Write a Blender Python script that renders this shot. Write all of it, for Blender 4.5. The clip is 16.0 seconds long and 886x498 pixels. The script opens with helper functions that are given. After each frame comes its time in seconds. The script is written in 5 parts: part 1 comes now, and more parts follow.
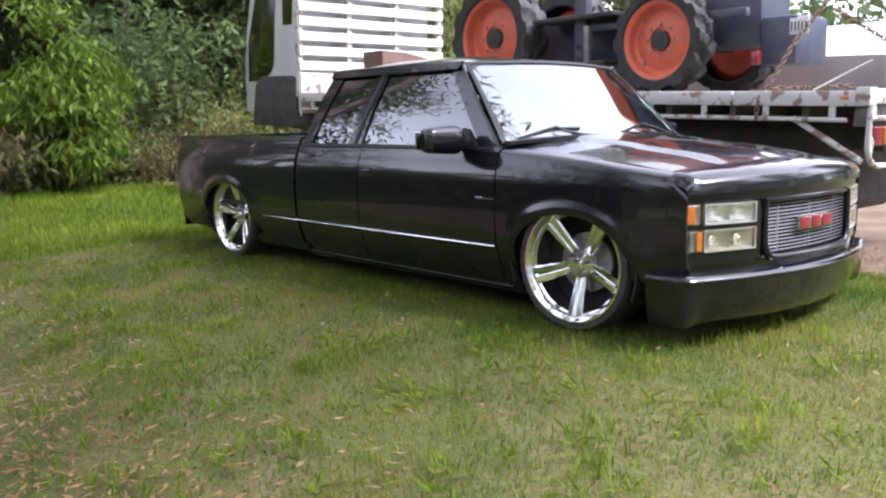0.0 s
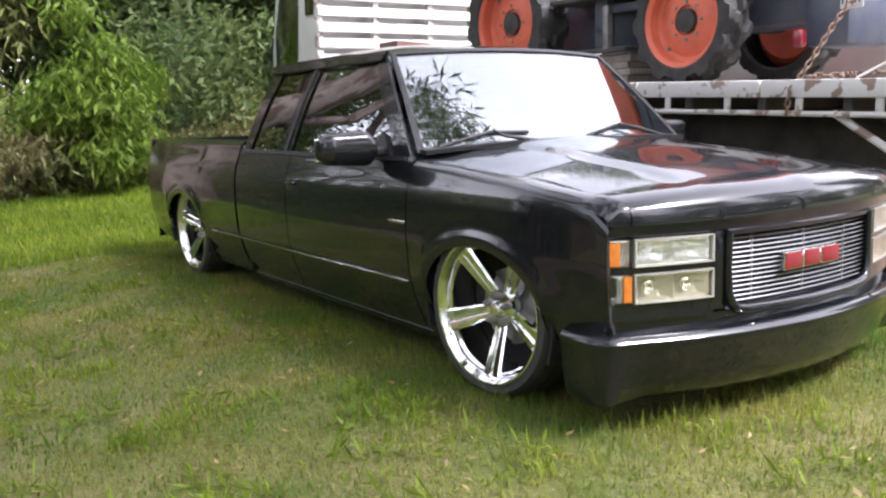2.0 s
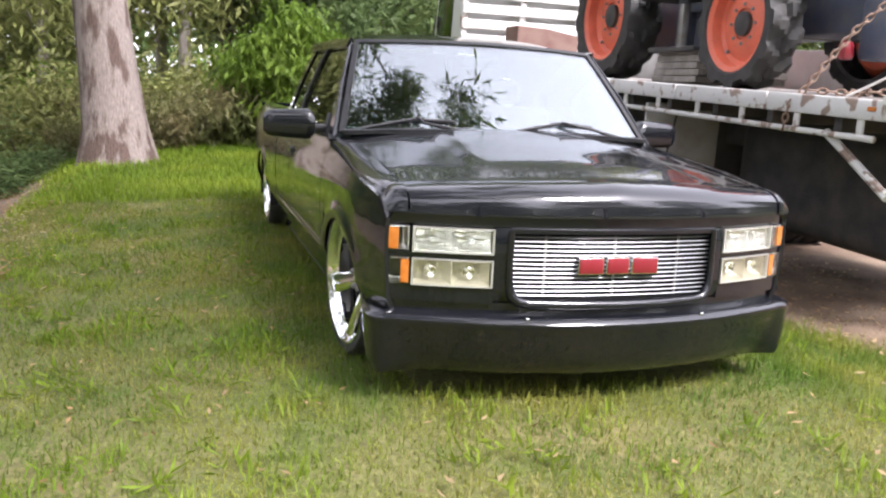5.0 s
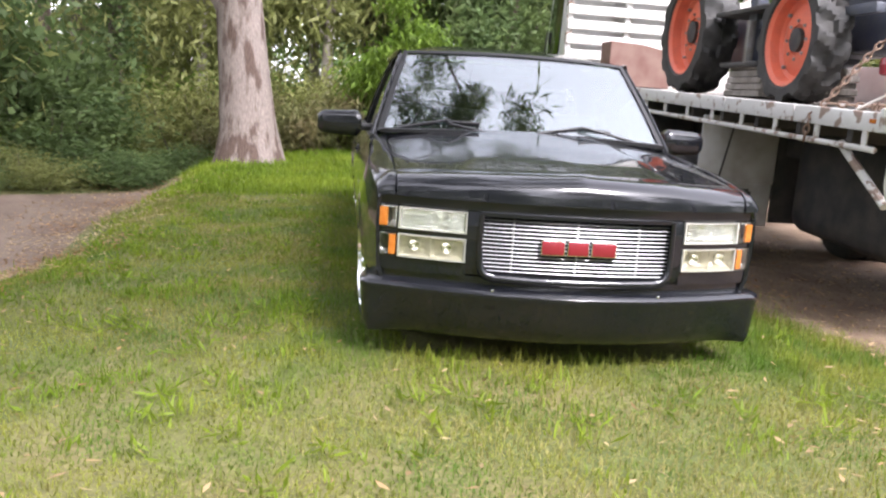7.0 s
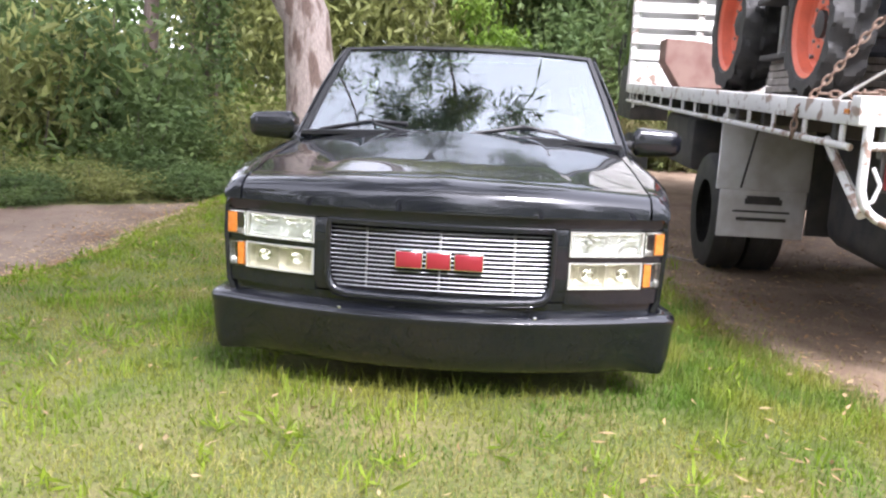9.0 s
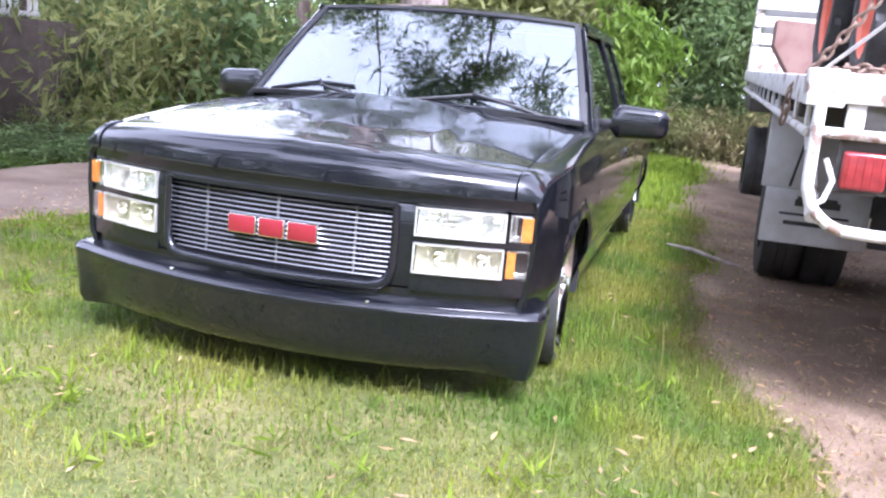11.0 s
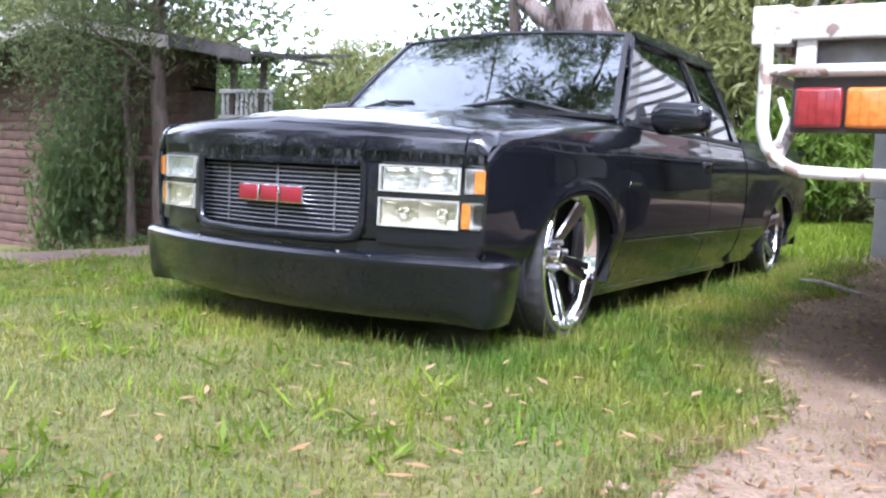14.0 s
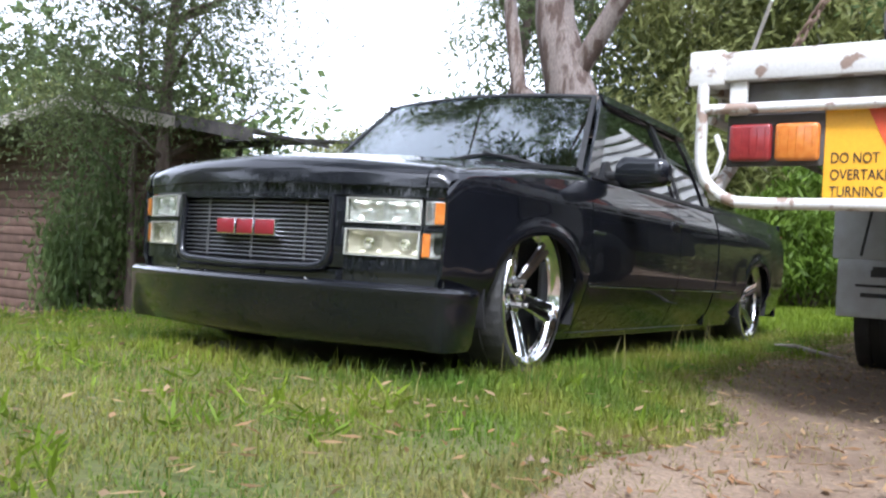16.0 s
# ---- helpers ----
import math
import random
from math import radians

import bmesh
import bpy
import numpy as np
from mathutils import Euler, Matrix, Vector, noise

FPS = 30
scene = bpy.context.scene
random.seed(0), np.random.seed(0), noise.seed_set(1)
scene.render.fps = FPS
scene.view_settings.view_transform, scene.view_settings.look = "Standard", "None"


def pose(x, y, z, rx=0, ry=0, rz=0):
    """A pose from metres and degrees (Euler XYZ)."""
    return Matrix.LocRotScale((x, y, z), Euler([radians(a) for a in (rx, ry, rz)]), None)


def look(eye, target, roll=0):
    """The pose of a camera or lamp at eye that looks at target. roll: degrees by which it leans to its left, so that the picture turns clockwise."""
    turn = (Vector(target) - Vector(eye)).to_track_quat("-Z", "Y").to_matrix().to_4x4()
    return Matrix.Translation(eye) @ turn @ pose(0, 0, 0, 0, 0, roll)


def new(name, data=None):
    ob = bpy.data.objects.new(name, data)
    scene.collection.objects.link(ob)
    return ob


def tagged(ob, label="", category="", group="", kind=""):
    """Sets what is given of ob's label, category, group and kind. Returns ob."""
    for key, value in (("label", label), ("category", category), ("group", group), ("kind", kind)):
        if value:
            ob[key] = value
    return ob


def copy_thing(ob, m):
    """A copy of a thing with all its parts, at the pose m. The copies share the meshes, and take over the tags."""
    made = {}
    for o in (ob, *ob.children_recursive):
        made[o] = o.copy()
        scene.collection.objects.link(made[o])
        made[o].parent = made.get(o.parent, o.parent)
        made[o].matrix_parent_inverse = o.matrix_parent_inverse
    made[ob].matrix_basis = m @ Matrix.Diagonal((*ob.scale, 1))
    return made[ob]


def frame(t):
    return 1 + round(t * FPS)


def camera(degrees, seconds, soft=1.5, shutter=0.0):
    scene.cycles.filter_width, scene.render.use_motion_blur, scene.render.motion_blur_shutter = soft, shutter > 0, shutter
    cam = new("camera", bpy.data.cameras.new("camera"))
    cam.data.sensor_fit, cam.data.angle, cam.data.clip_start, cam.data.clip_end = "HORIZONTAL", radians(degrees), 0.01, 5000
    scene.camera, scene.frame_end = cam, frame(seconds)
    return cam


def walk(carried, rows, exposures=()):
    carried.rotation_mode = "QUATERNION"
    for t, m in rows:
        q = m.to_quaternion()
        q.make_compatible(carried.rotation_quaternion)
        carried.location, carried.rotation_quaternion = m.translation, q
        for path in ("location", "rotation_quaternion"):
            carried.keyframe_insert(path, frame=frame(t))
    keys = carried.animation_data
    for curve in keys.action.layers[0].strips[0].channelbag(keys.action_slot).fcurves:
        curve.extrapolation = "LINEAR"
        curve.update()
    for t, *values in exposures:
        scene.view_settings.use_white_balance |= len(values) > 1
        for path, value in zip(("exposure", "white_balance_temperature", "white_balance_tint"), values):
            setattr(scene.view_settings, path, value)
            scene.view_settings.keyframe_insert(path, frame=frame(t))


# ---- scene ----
cam = camera(53.5, 16.0, 2.3)
PATH = [
    (0, (2.96, -4.41, 1.107), (1.469, -3.109, 0.814), -1.0),
    (0.5, (2.935, -4.077, 1.104), (1.412, -2.814, 0.807), -1.5),
    (1, (2.946, -3.748, 1.105), (1.368, -2.554, 0.818), -2.5),
    (1.5, (2.93, -3.376, 1.141), (1.311, -2.241, 0.844), -2.6),
    (2, (2.796, -2.999, 1.141), (1.153, -1.901, 0.834), -1.8),
    (2.5, (2.796, -2.662, 1.162), (1.102, -1.646, 0.845), -0.3),
    (3, (2.926, -2.386, 1.212), (1.198, -1.441, 0.865), 1.5),
    (3.5, (3.154, -2.222, 1.197), (1.377, -1.387, 0.813), 2.2),
    (4, (3.373, -2.006, 1.226), (1.554, -1.265, 0.848), 2.4),
    (6.5, (4.501, -1.267, 1.189), (2.562, -0.931, 0.835), 3.5),
    (7, (4.592, -1.07, 1.201), (2.637, -0.83, 0.852), 3.8),
    (7.5, (4.596, -0.722, 1.182), (2.632, -0.583, 0.826), 3.6),
    (8, (4.432, -0.433, 1.173), (2.466, -0.34, 0.817), 3.6),
    (8.5, (4.3, -0.112, 1.178), (2.33, -0.128, 0.832), 2.8),
    (11, (3.57, 1.393, 1.138), (1.682, 0.862, 0.747), 5.3),
    (11.5, (3.471, 1.716, 1.149), (1.661, 0.979, 0.726), 4.9),
    (12, (3.338, 1.916, 1.119), (1.581, 1.057, 0.7), 6.1),
    (12.5, (3.286, 2.112, 1.052), (1.577, 1.146, 0.665), 6.3),
    (13, (3.266, 2.309, 0.935), (1.588, 1.268, 0.616), 6.6),
    (13.5, (3.334, 2.393, 0.809), (1.688, 1.287, 0.546), 4.5),
    (14, (3.388, 2.5, 0.68), (1.72, 1.412, 0.501), 2.8),
    (14.5, (3.402, 2.615, 0.541), (1.72, 1.533, 0.519), 3.1),
    (15, (3.409, 2.694, 0.458), (1.768, 1.551, 0.445), 3.9),
    (15.5, (3.431, 2.734, 0.444), (1.796, 1.581, 0.454), 3.9),
    (16, (3.443, 2.757, 0.441), (1.782, 1.643, 0.48), 3.7),
]
EXPOSURES = [(0, 2.3, 5850, 22), (1.5, 2.45, 6050, 22), (3.5, 2.55, 6200, 22), (6.5, 2.6, 6200, 20), (8.5, 2.75, 6100, 20), (11, 3.1, 5400, 28), (13, 3.15, 5350, 28), (13.6, 2.95, 5350, 26), (14.5, 2.15, 5500, 18), (15, 1.75, 5600, 15), (15.5, 1.85, 5600, 15), (16, 2.1, 5600, 15)]
walk(cam, [(t, look(eye, target, roll)) for t, eye, target, roll in PATH], EXPOSURES)

# ---- world and light ----
world = bpy.data.worlds.new("world")
scene.world = world
world.use_nodes = True
wn, wl = world.node_tree.nodes, world.node_tree.links
sky = wn.new("ShaderNodeTexSky")
sky.sky_type, sky.sun_disc = "NISHITA", False
sky.sun_elevation, sky.sun_rotation = radians(52), radians(60)
sky.air_density, sky.dust_density, sky.ozone_density = 1.0, 1.5, 1.0
pale = wn.new("ShaderNodeHueSaturation")
pale.inputs["Saturation"].default_value = 0.12
wl.new(sky.outputs[0], pale.inputs["Color"])
wl.new(pale.outputs[0], wn["Background"].inputs["Color"])
wn["Background"].inputs["Strength"].default_value = 0.15
sun_data = bpy.data.lights.new("sun", "SUN")
sun_data.energy, sun_data.angle, sun_data.color = 1.3, radians(14), (1.0, 0.97, 0.92)
sun = new("sun", sun_data)
sun.matrix_world = look((14, 8, 22), (0, 0, 0))

# ---- materials ----
def material(name, base, rough=0.6, metal=0.0, second=None, scale=6.0, detail=6.0, spread=(0.35, 0.65), bump=0.0,
             bump_scale=60.0, coat=0.0, random_amount=0.0, island=False, fine=0.0, fine_scale=90.0, stretch=(1, 1, 1), spec=0.5):
    """A principled surface with variation at two scales and fine relief."""
    m = bpy.data.materials.new(name)
    m.use_nodes = True
    n, l = m.node_tree.nodes, m.node_tree.links
    p = n["Principled BSDF"]
    p.inputs["Roughness"].default_value, p.inputs["Metallic"].default_value = rough, metal
    p.inputs["Coat Weight"].default_value, p.inputs["Coat Roughness"].default_value = coat, 0.03
    p.inputs["Specular IOR Level"].default_value = spec
    co = n.new("ShaderNodeTexCoord")
    mp = n.new("ShaderNodeMapping")
    mp.inputs["Scale"].default_value = stretch
    l.new(co.outputs["Object"], mp.inputs["Vector"])
    col = None
    if second:
        tex = n.new("ShaderNodeTexNoise")
        tex.inputs["Scale"].default_value, tex.inputs["Detail"].default_value = scale, detail
        l.new(mp.outputs[0], tex.inputs["Vector"])
        ramp = n.new("ShaderNodeValToRGB")
        ramp.color_ramp.elements[0].position, ramp.color_ramp.elements[1].position = spread
        ramp.color_ramp.elements[0].color, ramp.color_ramp.elements[1].color = (*base, 1), (*second, 1)
        l.new(tex.outputs["Fac"], ramp.inputs[0])
        col = ramp.outputs[0]
    else:
        rgb = n.new("ShaderNodeRGB")
        rgb.outputs[0].default_value = (*base, 1)
        col = rgb.outputs[0]
    if fine:
        tex = n.new("ShaderNodeTexNoise")
        tex.inputs["Scale"].default_value, tex.inputs["Detail"].default_value = fine_scale, 4
        l.new(mp.outputs[0], tex.inputs["Vector"])
        mul = n.new("ShaderNodeMapRange")
        mul.inputs["To Min"].default_value, mul.inputs["To Max"].default_value = 1 - fine, 1 + fine
        mul.inputs["From Min"].default_value, mul.inputs["From Max"].default_value = 0.3, 0.7
        l.new(tex.outputs["Fac"], mul.inputs["Value"])
        sc = n.new("ShaderNodeVectorMath")
        sc.operation = "SCALE"
        l.new(col, sc.inputs[0]), l.new(mul.outputs[0], sc.inputs["Scale"])
        col = sc.outputs[0]
    if random_amount:
        if island:
            r = n.new("ShaderNodeNewGeometry").outputs["Random Per Island"]
        else:
            r = n.new("ShaderNodeObjectInfo").outputs["Random"]
        mul = n.new("ShaderNodeMapRange")
        mul.inputs["To Min"].default_value, mul.inputs["To Max"].default_value = 1 - random_amount, 1 + random_amount
        l.new(r, mul.inputs["Value"])
        sc = n.new("ShaderNodeVectorMath")
        sc.operation = "SCALE"
        l.new(col, sc.inputs[0]), l.new(mul.outputs[0], sc.inputs["Scale"])
        col = sc.outputs[0]
    l.new(col, p.inputs["Base Color"])
    if bump:
        tex = n.new("ShaderNodeTexNoise")
        tex.inputs["Scale"].default_value, tex.inputs["Detail"].default_value = bump_scale, 5
        l.new(mp.outputs[0], tex.inputs["Vector"])
        b = n.new("ShaderNodeBump")
        b.inputs["Strength"].default_value, b.inputs["Distance"].default_value = bump, 0.02
        l.new(tex.outputs["Fac"], b.inputs["Height"])
        l.new(b.outputs[0], p.inputs["Normal"])
    return m


def glass(name, tint, rough=0.0, alpha=0.25):
    """Thin tinted pane: a clear see-through share under a real glass gloss."""
    m = bpy.data.materials.new(name)
    m.use_nodes = True
    n, l = m.node_tree.nodes, m.node_tree.links
    n.remove(n["Principled BSDF"])
    tr, gl, mix = n.new("ShaderNodeBsdfTransparent"), n.new("ShaderNodeBsdfGlossy"), n.new("ShaderNodeMixShader")
    lw, power, fr = n.new("ShaderNodeLayerWeight"), n.new("ShaderNodeMath"), n.new("ShaderNodeMapRange")
    power.operation, power.inputs[1].default_value = "POWER", 3.0
    fr.inputs["To Min"].default_value, fr.inputs["To Max"].default_value = alpha, 1.0
    l.new(lw.outputs["Facing"], power.inputs[0]), l.new(power.outputs[0], fr.inputs["Value"])
    tr.inputs["Color"].default_value = (*tint, 1)
    gl.inputs["Roughness"].default_value = rough
    gl.inputs["Color"].default_value = (0.95, 0.97, 1, 1)
    l.new(fr.outputs[0], mix.inputs[0]), l.new(tr.outputs[0], mix.inputs[1]), l.new(gl.outputs[0], mix.inputs[2])
    l.new(mix.outputs[0], n["Material Output"].inputs["Surface"])
    return m


PAINT = material("black_paint", (0.006, 0.0066, 0.009), 0.25, 0.0, coat=1.0, bump=0.012, bump_scale=6.0, spec=0.15)
TRIM_BLACK = material("black_trim", (0.012, 0.012, 0.013), 0.45, bump=0.1, bump_scale=180)
DARK = material("dark_void", (0.008, 0.008, 0.009), 0.9, second=(0.016, 0.015, 0.014))
CHROME = material("chrome", (0.93, 0.94, 0.95), 0.05, 1.0, bump=0.01, bump_scale=20)
ALLOY = material("billet_aluminium", (0.28, 0.285, 0.29), 0.4, 1.0, fine=0.08)
RUBBER = material("tyre_rubber", (0.024, 0.024, 0.024), 0.7, second=(0.045, 0.043, 0.04), scale=9, bump=0.15, bump_scale=90)
GLASS_FRONT = glass("windscreen_glass", (0.62, 0.7, 0.68), 0.0, 0.19)
GLASS_DARK = glass("tinted_glass", (0.1, 0.11, 0.11), 0.0, 0.13)
LENS = glass("lamp_lens", (0.95, 0.96, 0.94), 0.02, 0.04)
LENS_AGED = glass("aged_lamp_lens", (0.92, 0.91, 0.85), 0.06, 0.05)
REFLECTOR = material("lamp_reflector", (0.9, 0.9, 0.88), 0.22, 0.85, second=(0.8, 0.8, 0.77), scale=30, bump=0.15, bump_scale=60)
REFLECTOR_DULL = material("dull_lamp_reflector", (0.78, 0.77, 0.7), 0.35, 0.6, second=(0.68, 0.67, 0.6), scale=20, bump=0.15, bump_scale=60)
BEZEL = material("lamp_bezel", (0.55, 0.55, 0.5), 0.3, 0.5, fine=0.06)
AMBER = material("amber_lens", (0.45, 0.13, 0.015), 0.25, coat=0.6, second=(0.52, 0.18, 0.03), scale=40)
RED_LENS = material("red_lens", (0.17, 0.01, 0.012), 0.3, coat=0.5, second=(0.24, 0.025, 0.025), scale=30)
BADGE = material("badge_red", (0.2, 0.012, 0.02), 0.35, coat=0.5)
INTERIOR = material("interior_grey", (0.05, 0.055, 0.055), 0.8, second=(0.09, 0.1, 0.1), scale=12, bump=0.2)
DASH = material("dash_grey_green", (0.2, 0.25, 0.23), 0.7, second=(0.3, 0.36, 0.33), scale=8, bump=0.1)
WHITE = material("chipped_white_paint", (0.64, 0.63, 0.6), 0.5, second=(0.48, 0.46, 0.42), scale=5, spread=(0.45, 0.75), fine=0.08, bump=0.15, bump_scale=40)
WHITE_WORN = material("worn_white_paint", (0.58, 0.57, 0.545), 0.55, second=(0.25, 0.18, 0.14), scale=11, detail=12, spread=(0.565, 0.61), fine=0.07, bump=0.06, bump_scale=25)
CAB_WHITE = material("cab_white", (0.66, 0.67, 0.67), 0.3, coat=0.4, second=(0.58, 0.58, 0.56), scale=2)
DROPSIDE = material("dropside_grey", (0.34, 0.34, 0.34), 0.5, second=(0.26, 0.255, 0.25), scale=2.5, detail=8, fine=0.06, bump=0.08, bump_scale=30)
STEEL = material("grey_steel", (0.3, 0.3, 0.3), 0.5, 0.6, second=(0.2, 0.18, 0.16), scale=10, bump=0.15)
RUST = material("rusty_steel", (0.14, 0.085, 0.06), 0.8, 0.2, second=(0.25, 0.18, 0.135), scale=12, bump=0.4)
RUST_BOX = material("red_oxide_steel", (0.15, 0.075, 0.06), 0.75, second=(0.2, 0.125, 0.1), scale=5, bump=0.2)
CHASSIS = material("chassis_black", (0.035, 0.035, 0.037), 0.75, second=(0.075, 0.068, 0.06), scale=6, bump=0.2)
ORANGE = material("orange_rim_paint", (0.7, 0.16, 0.085), 0.5, second=(0.55, 0.13, 0.075), scale=9, spread=(0.4, 0.8), fine=0.05)
DECK = material("weathered_deck", (0.2, 0.18, 0.16), 0.85, second=(0.32, 0.29, 0.26), scale=9, bump=0.3, stretch=(1, 6, 1))
FLAP = material("mudflap_white", (0.62, 0.62, 0.61), 0.7, second=(0.45, 0.43, 0.4), scale=5, bump=0.1)
SIGN_YELLOW = material("sign_yellow", (0.7, 0.36, 0.015), 0.4, fine=0.04)
SIGN_RED = material("sign_red", (0.62, 0.09, 0.03), 0.4, fine=0.04)
INK = material("sign_ink", (0.02, 0.02, 0.02), 0.6)
SOIL = material("grass_soil", (0.075, 0.09, 0.018), 0.95, second=(0.14, 0.118, 0.045), scale=1.3, detail=8, spread=(0.42, 0.7), fine=0.35, fine_scale=45, bump=0.6, bump_scale=30)
GRAVEL = material("dirt_drive", (0.12, 0.076, 0.046), 0.95, second=(0.21, 0.15, 0.1), scale=2.2, detail=10, fine=0.3, fine_scale=70, bump=0.6, bump_scale=70)
ROAD = material("worn_road", (0.105, 0.07, 0.047), 0.9, second=(0.175, 0.13, 0.095), scale=1.6, detail=9, fine=0.25, fine_scale=110, bump=0.4, bump_scale=120)
BRICK = material("brown_cladding", (0.085, 0.048, 0.036), 0.85, second=(0.125, 0.075, 0.056), scale=5, random_amount=0.18, bump=0.25)
MORTAR = material("dark_joint", (0.07, 0.05, 0.04), 0.9, second=(0.1, 0.08, 0.065))
FASCIA = material("fascia_board", (0.4, 0.37, 0.33), 0.6, second=(0.28, 0.25, 0.22), scale=4)
ROOFING = material("dark_roofing", (0.06, 0.055, 0.055), 0.8, second=(0.1, 0.09, 0.085), scale=5, bump=0.2)
SHED = material("cream_shed", (0.6, 0.57, 0.5), 0.7, second=(0.5, 0.47, 0.4), scale=2)
SHED_ROOF = material("pale_roof", (0.72, 0.72, 0.72), 0.5, second=(0.62, 0.62, 0.61), scale=2)


def leafy(name, a, b, rough=0.55, scale=0.8, spread=(0.35, 0.65)):
    """Leaf surface: varies leaf by leaf, lets a little light through."""
    m = material(name, a, rough, second=b, scale=scale, detail=4, spread=spread, random_amount=0.28, island=True, spec=0.25)
    n, l = m.node_tree.nodes, m.node_tree.links
    p = n["Principled BSDF"]
    t, mix = n.new("ShaderNodeBsdfTranslucent"), n.new("ShaderNodeMixShader")
    mix.inputs[0].default_value = 0.48
    l.new(p.inputs["Base Color"].links[0].from_socket, t.inputs["Color"])
    l.new(p.outputs[0], mix.inputs[1]), l.new(t.outputs[0], mix.inputs[2])
    l.new(mix.outputs[0], n["Material Output"].inputs["Surface"])
    return m


GRASS = leafy("grass_blades", (0.088, 0.16, 0.016), (0.235, 0.245, 0.04), 0.55, 1.7, (0.4, 0.62))
GRASS_DRY = leafy("dry_grass", (0.2, 0.185, 0.055), (0.3, 0.27, 0.1))
GRASS_LUSH = leafy("lush_grass", (0.125, 0.205, 0.014), (0.215, 0.285, 0.024))
LEAF_DRY = leafy("fallen_leaf", (0.28, 0.15, 0.07), (0.44, 0.34, 0.2))
GUM_LEAF = leafy("gum_leaves", (0.075, 0.1, 0.042), (0.14, 0.165, 0.07))
DARK_LEAF = leafy("dark_leaves", (0.07, 0.112, 0.038), (0.125, 0.17, 0.055))
LIME_LEAF = leafy("lime_leaves", (0.09, 0.158, 0.016), (0.155, 0.23, 0.03))
OLIVE_LEAF = leafy("olive_leaves", (0.15, 0.17, 0.05), (0.25, 0.26, 0.09))
FERN_LEAF = leafy("dry_fern", (0.16, 0.13, 0.06), (0.13, 0.16, 0.05))
BARK = material("gum_bark", (0.235, 0.192, 0.168), 0.85, second=(0.095, 0.062, 0.048), scale=3.0, detail=12, spread=(0.47, 0.57), fine=0.28, fine_scale=26, bump=0.8, bump_scale=16, stretch=(2.2, 2.2, 0.6))
BARK_DARK = material("dark_bark", (0.07, 0.05, 0.04), 0.9, second=(0.13, 0.1, 0.08), scale=6, bump=0.6, bump_scale=20, stretch=(3, 3, 0.5))
BARK_PALE = material("pale_bark", (0.36, 0.33, 0.3), 0.85, second=(0.22, 0.18, 0.15), scale=4, bump=0.3, stretch=(2, 2, 0.5))


# ---- mesh helpers ----
def link(name, verts, faces, mat, parent=None, label="", smooth=True, sharp=35):
    me = bpy.data.meshes.new(name)
    me.from_pydata([tuple(v) for v in verts], [], faces)
    bm = bmesh.new()
    bm.from_mesh(me)
    bmesh.ops.recalc_face_normals(bm, faces=bm.faces)
    bm.to_mesh(me)
    bm.free()
    return finish(name, me, mat, parent, label, smooth, sharp)


def finish(name, me, mat, parent=None, label="", smooth=True, sharp=35):
    for m in (mat if isinstance(mat, (list, tuple)) else [mat]):
        me.materials.append(m)
    if smooth:
        me.shade_smooth()
        me.set_sharp_from_angle(angle=radians(sharp))
    ob = new(name, me)
    if parent:
        ob.parent = parent
    return tagged(ob, label)


def part(name, bm, mat, parent, label="", smooth=True, sharp=35):
    """One bmesh as one mesh object under a thing or a part."""
    me = bpy.data.meshes.new(name)
    bmesh.ops.recalc_face_normals(bm, faces=bm.faces)
    bm.to_mesh(me)
    bm.free()
    return finish(name, me, mat, parent, label, smooth, sharp)


def thing(name, label, category, group="", at=(0, 0, 0)):
    ob = new(name)
    ob.location = at
    return tagged(ob, label, category, group)


def grid_faces(nu, nv, off=0, wrap=False):
    f = []
    for i in range(nu - 1):
        for j in range(nv if wrap else nv - 1):
            k = (j + 1) % nv
            f.append((off + i * nv + j, off + (i + 1) * nv + j, off + (i + 1) * nv + k, off + i * nv + k))
    return f


def sheet(name, rows, thick, mat, parent=None, label="", sharp=35):
    """A bent panel: rows of points, given a back at the distance thick behind it, closed round its rim."""
    nu, nv = len(rows), len(rows[0])
    p = np.array(rows, float)
    du, dv = np.gradient(p, axis=0), np.gradient(p, axis=1)
    n = np.cross(du, dv)
    n /= np.maximum(np.linalg.norm(n, axis=2, keepdims=True), 1e-9)
    v = np.concatenate([p.reshape(-1, 3), (p + n * thick).reshape(-1, 3)])
    f = grid_faces(nu, nv)
    m = nu * nv
    f += [tuple(q + m for q in reversed(face)) for face in grid_faces(nu, nv)]
    rim = [(i, 0) for i in range(nu)] + [(nu - 1, j) for j in range(1, nv)] + [(i, nv - 1) for i in range(nu - 2, -1, -1)] + [(0, j) for j in range(nv - 2, 0, -1)]
    ids = [i * nv + j for i, j in rim]
    for a, b in zip(ids, ids[1:] + ids[:1]):
        f.append((a, b, b + m, a + m))
    return link(name, v, f, mat, parent, label, True, sharp)


def box_bm(x0, x1, y0, y1, z0, z1, bevel=0.0, seg=2):
    bm = bmesh.new()
    bmesh.ops.create_cube(bm, size=1, matrix=Matrix.Translation(((x0 + x1) / 2, (y0 + y1) / 2, (z0 + z1) / 2)) @ Matrix.Diagonal((abs(x1 - x0), abs(y1 - y0), abs(z1 - z0), 1)))
    if bevel:
        bmesh.ops.bevel(bm, geom=bm.edges[:], offset=bevel, segments=seg, affect="EDGES", profile=0.5)
    return bm


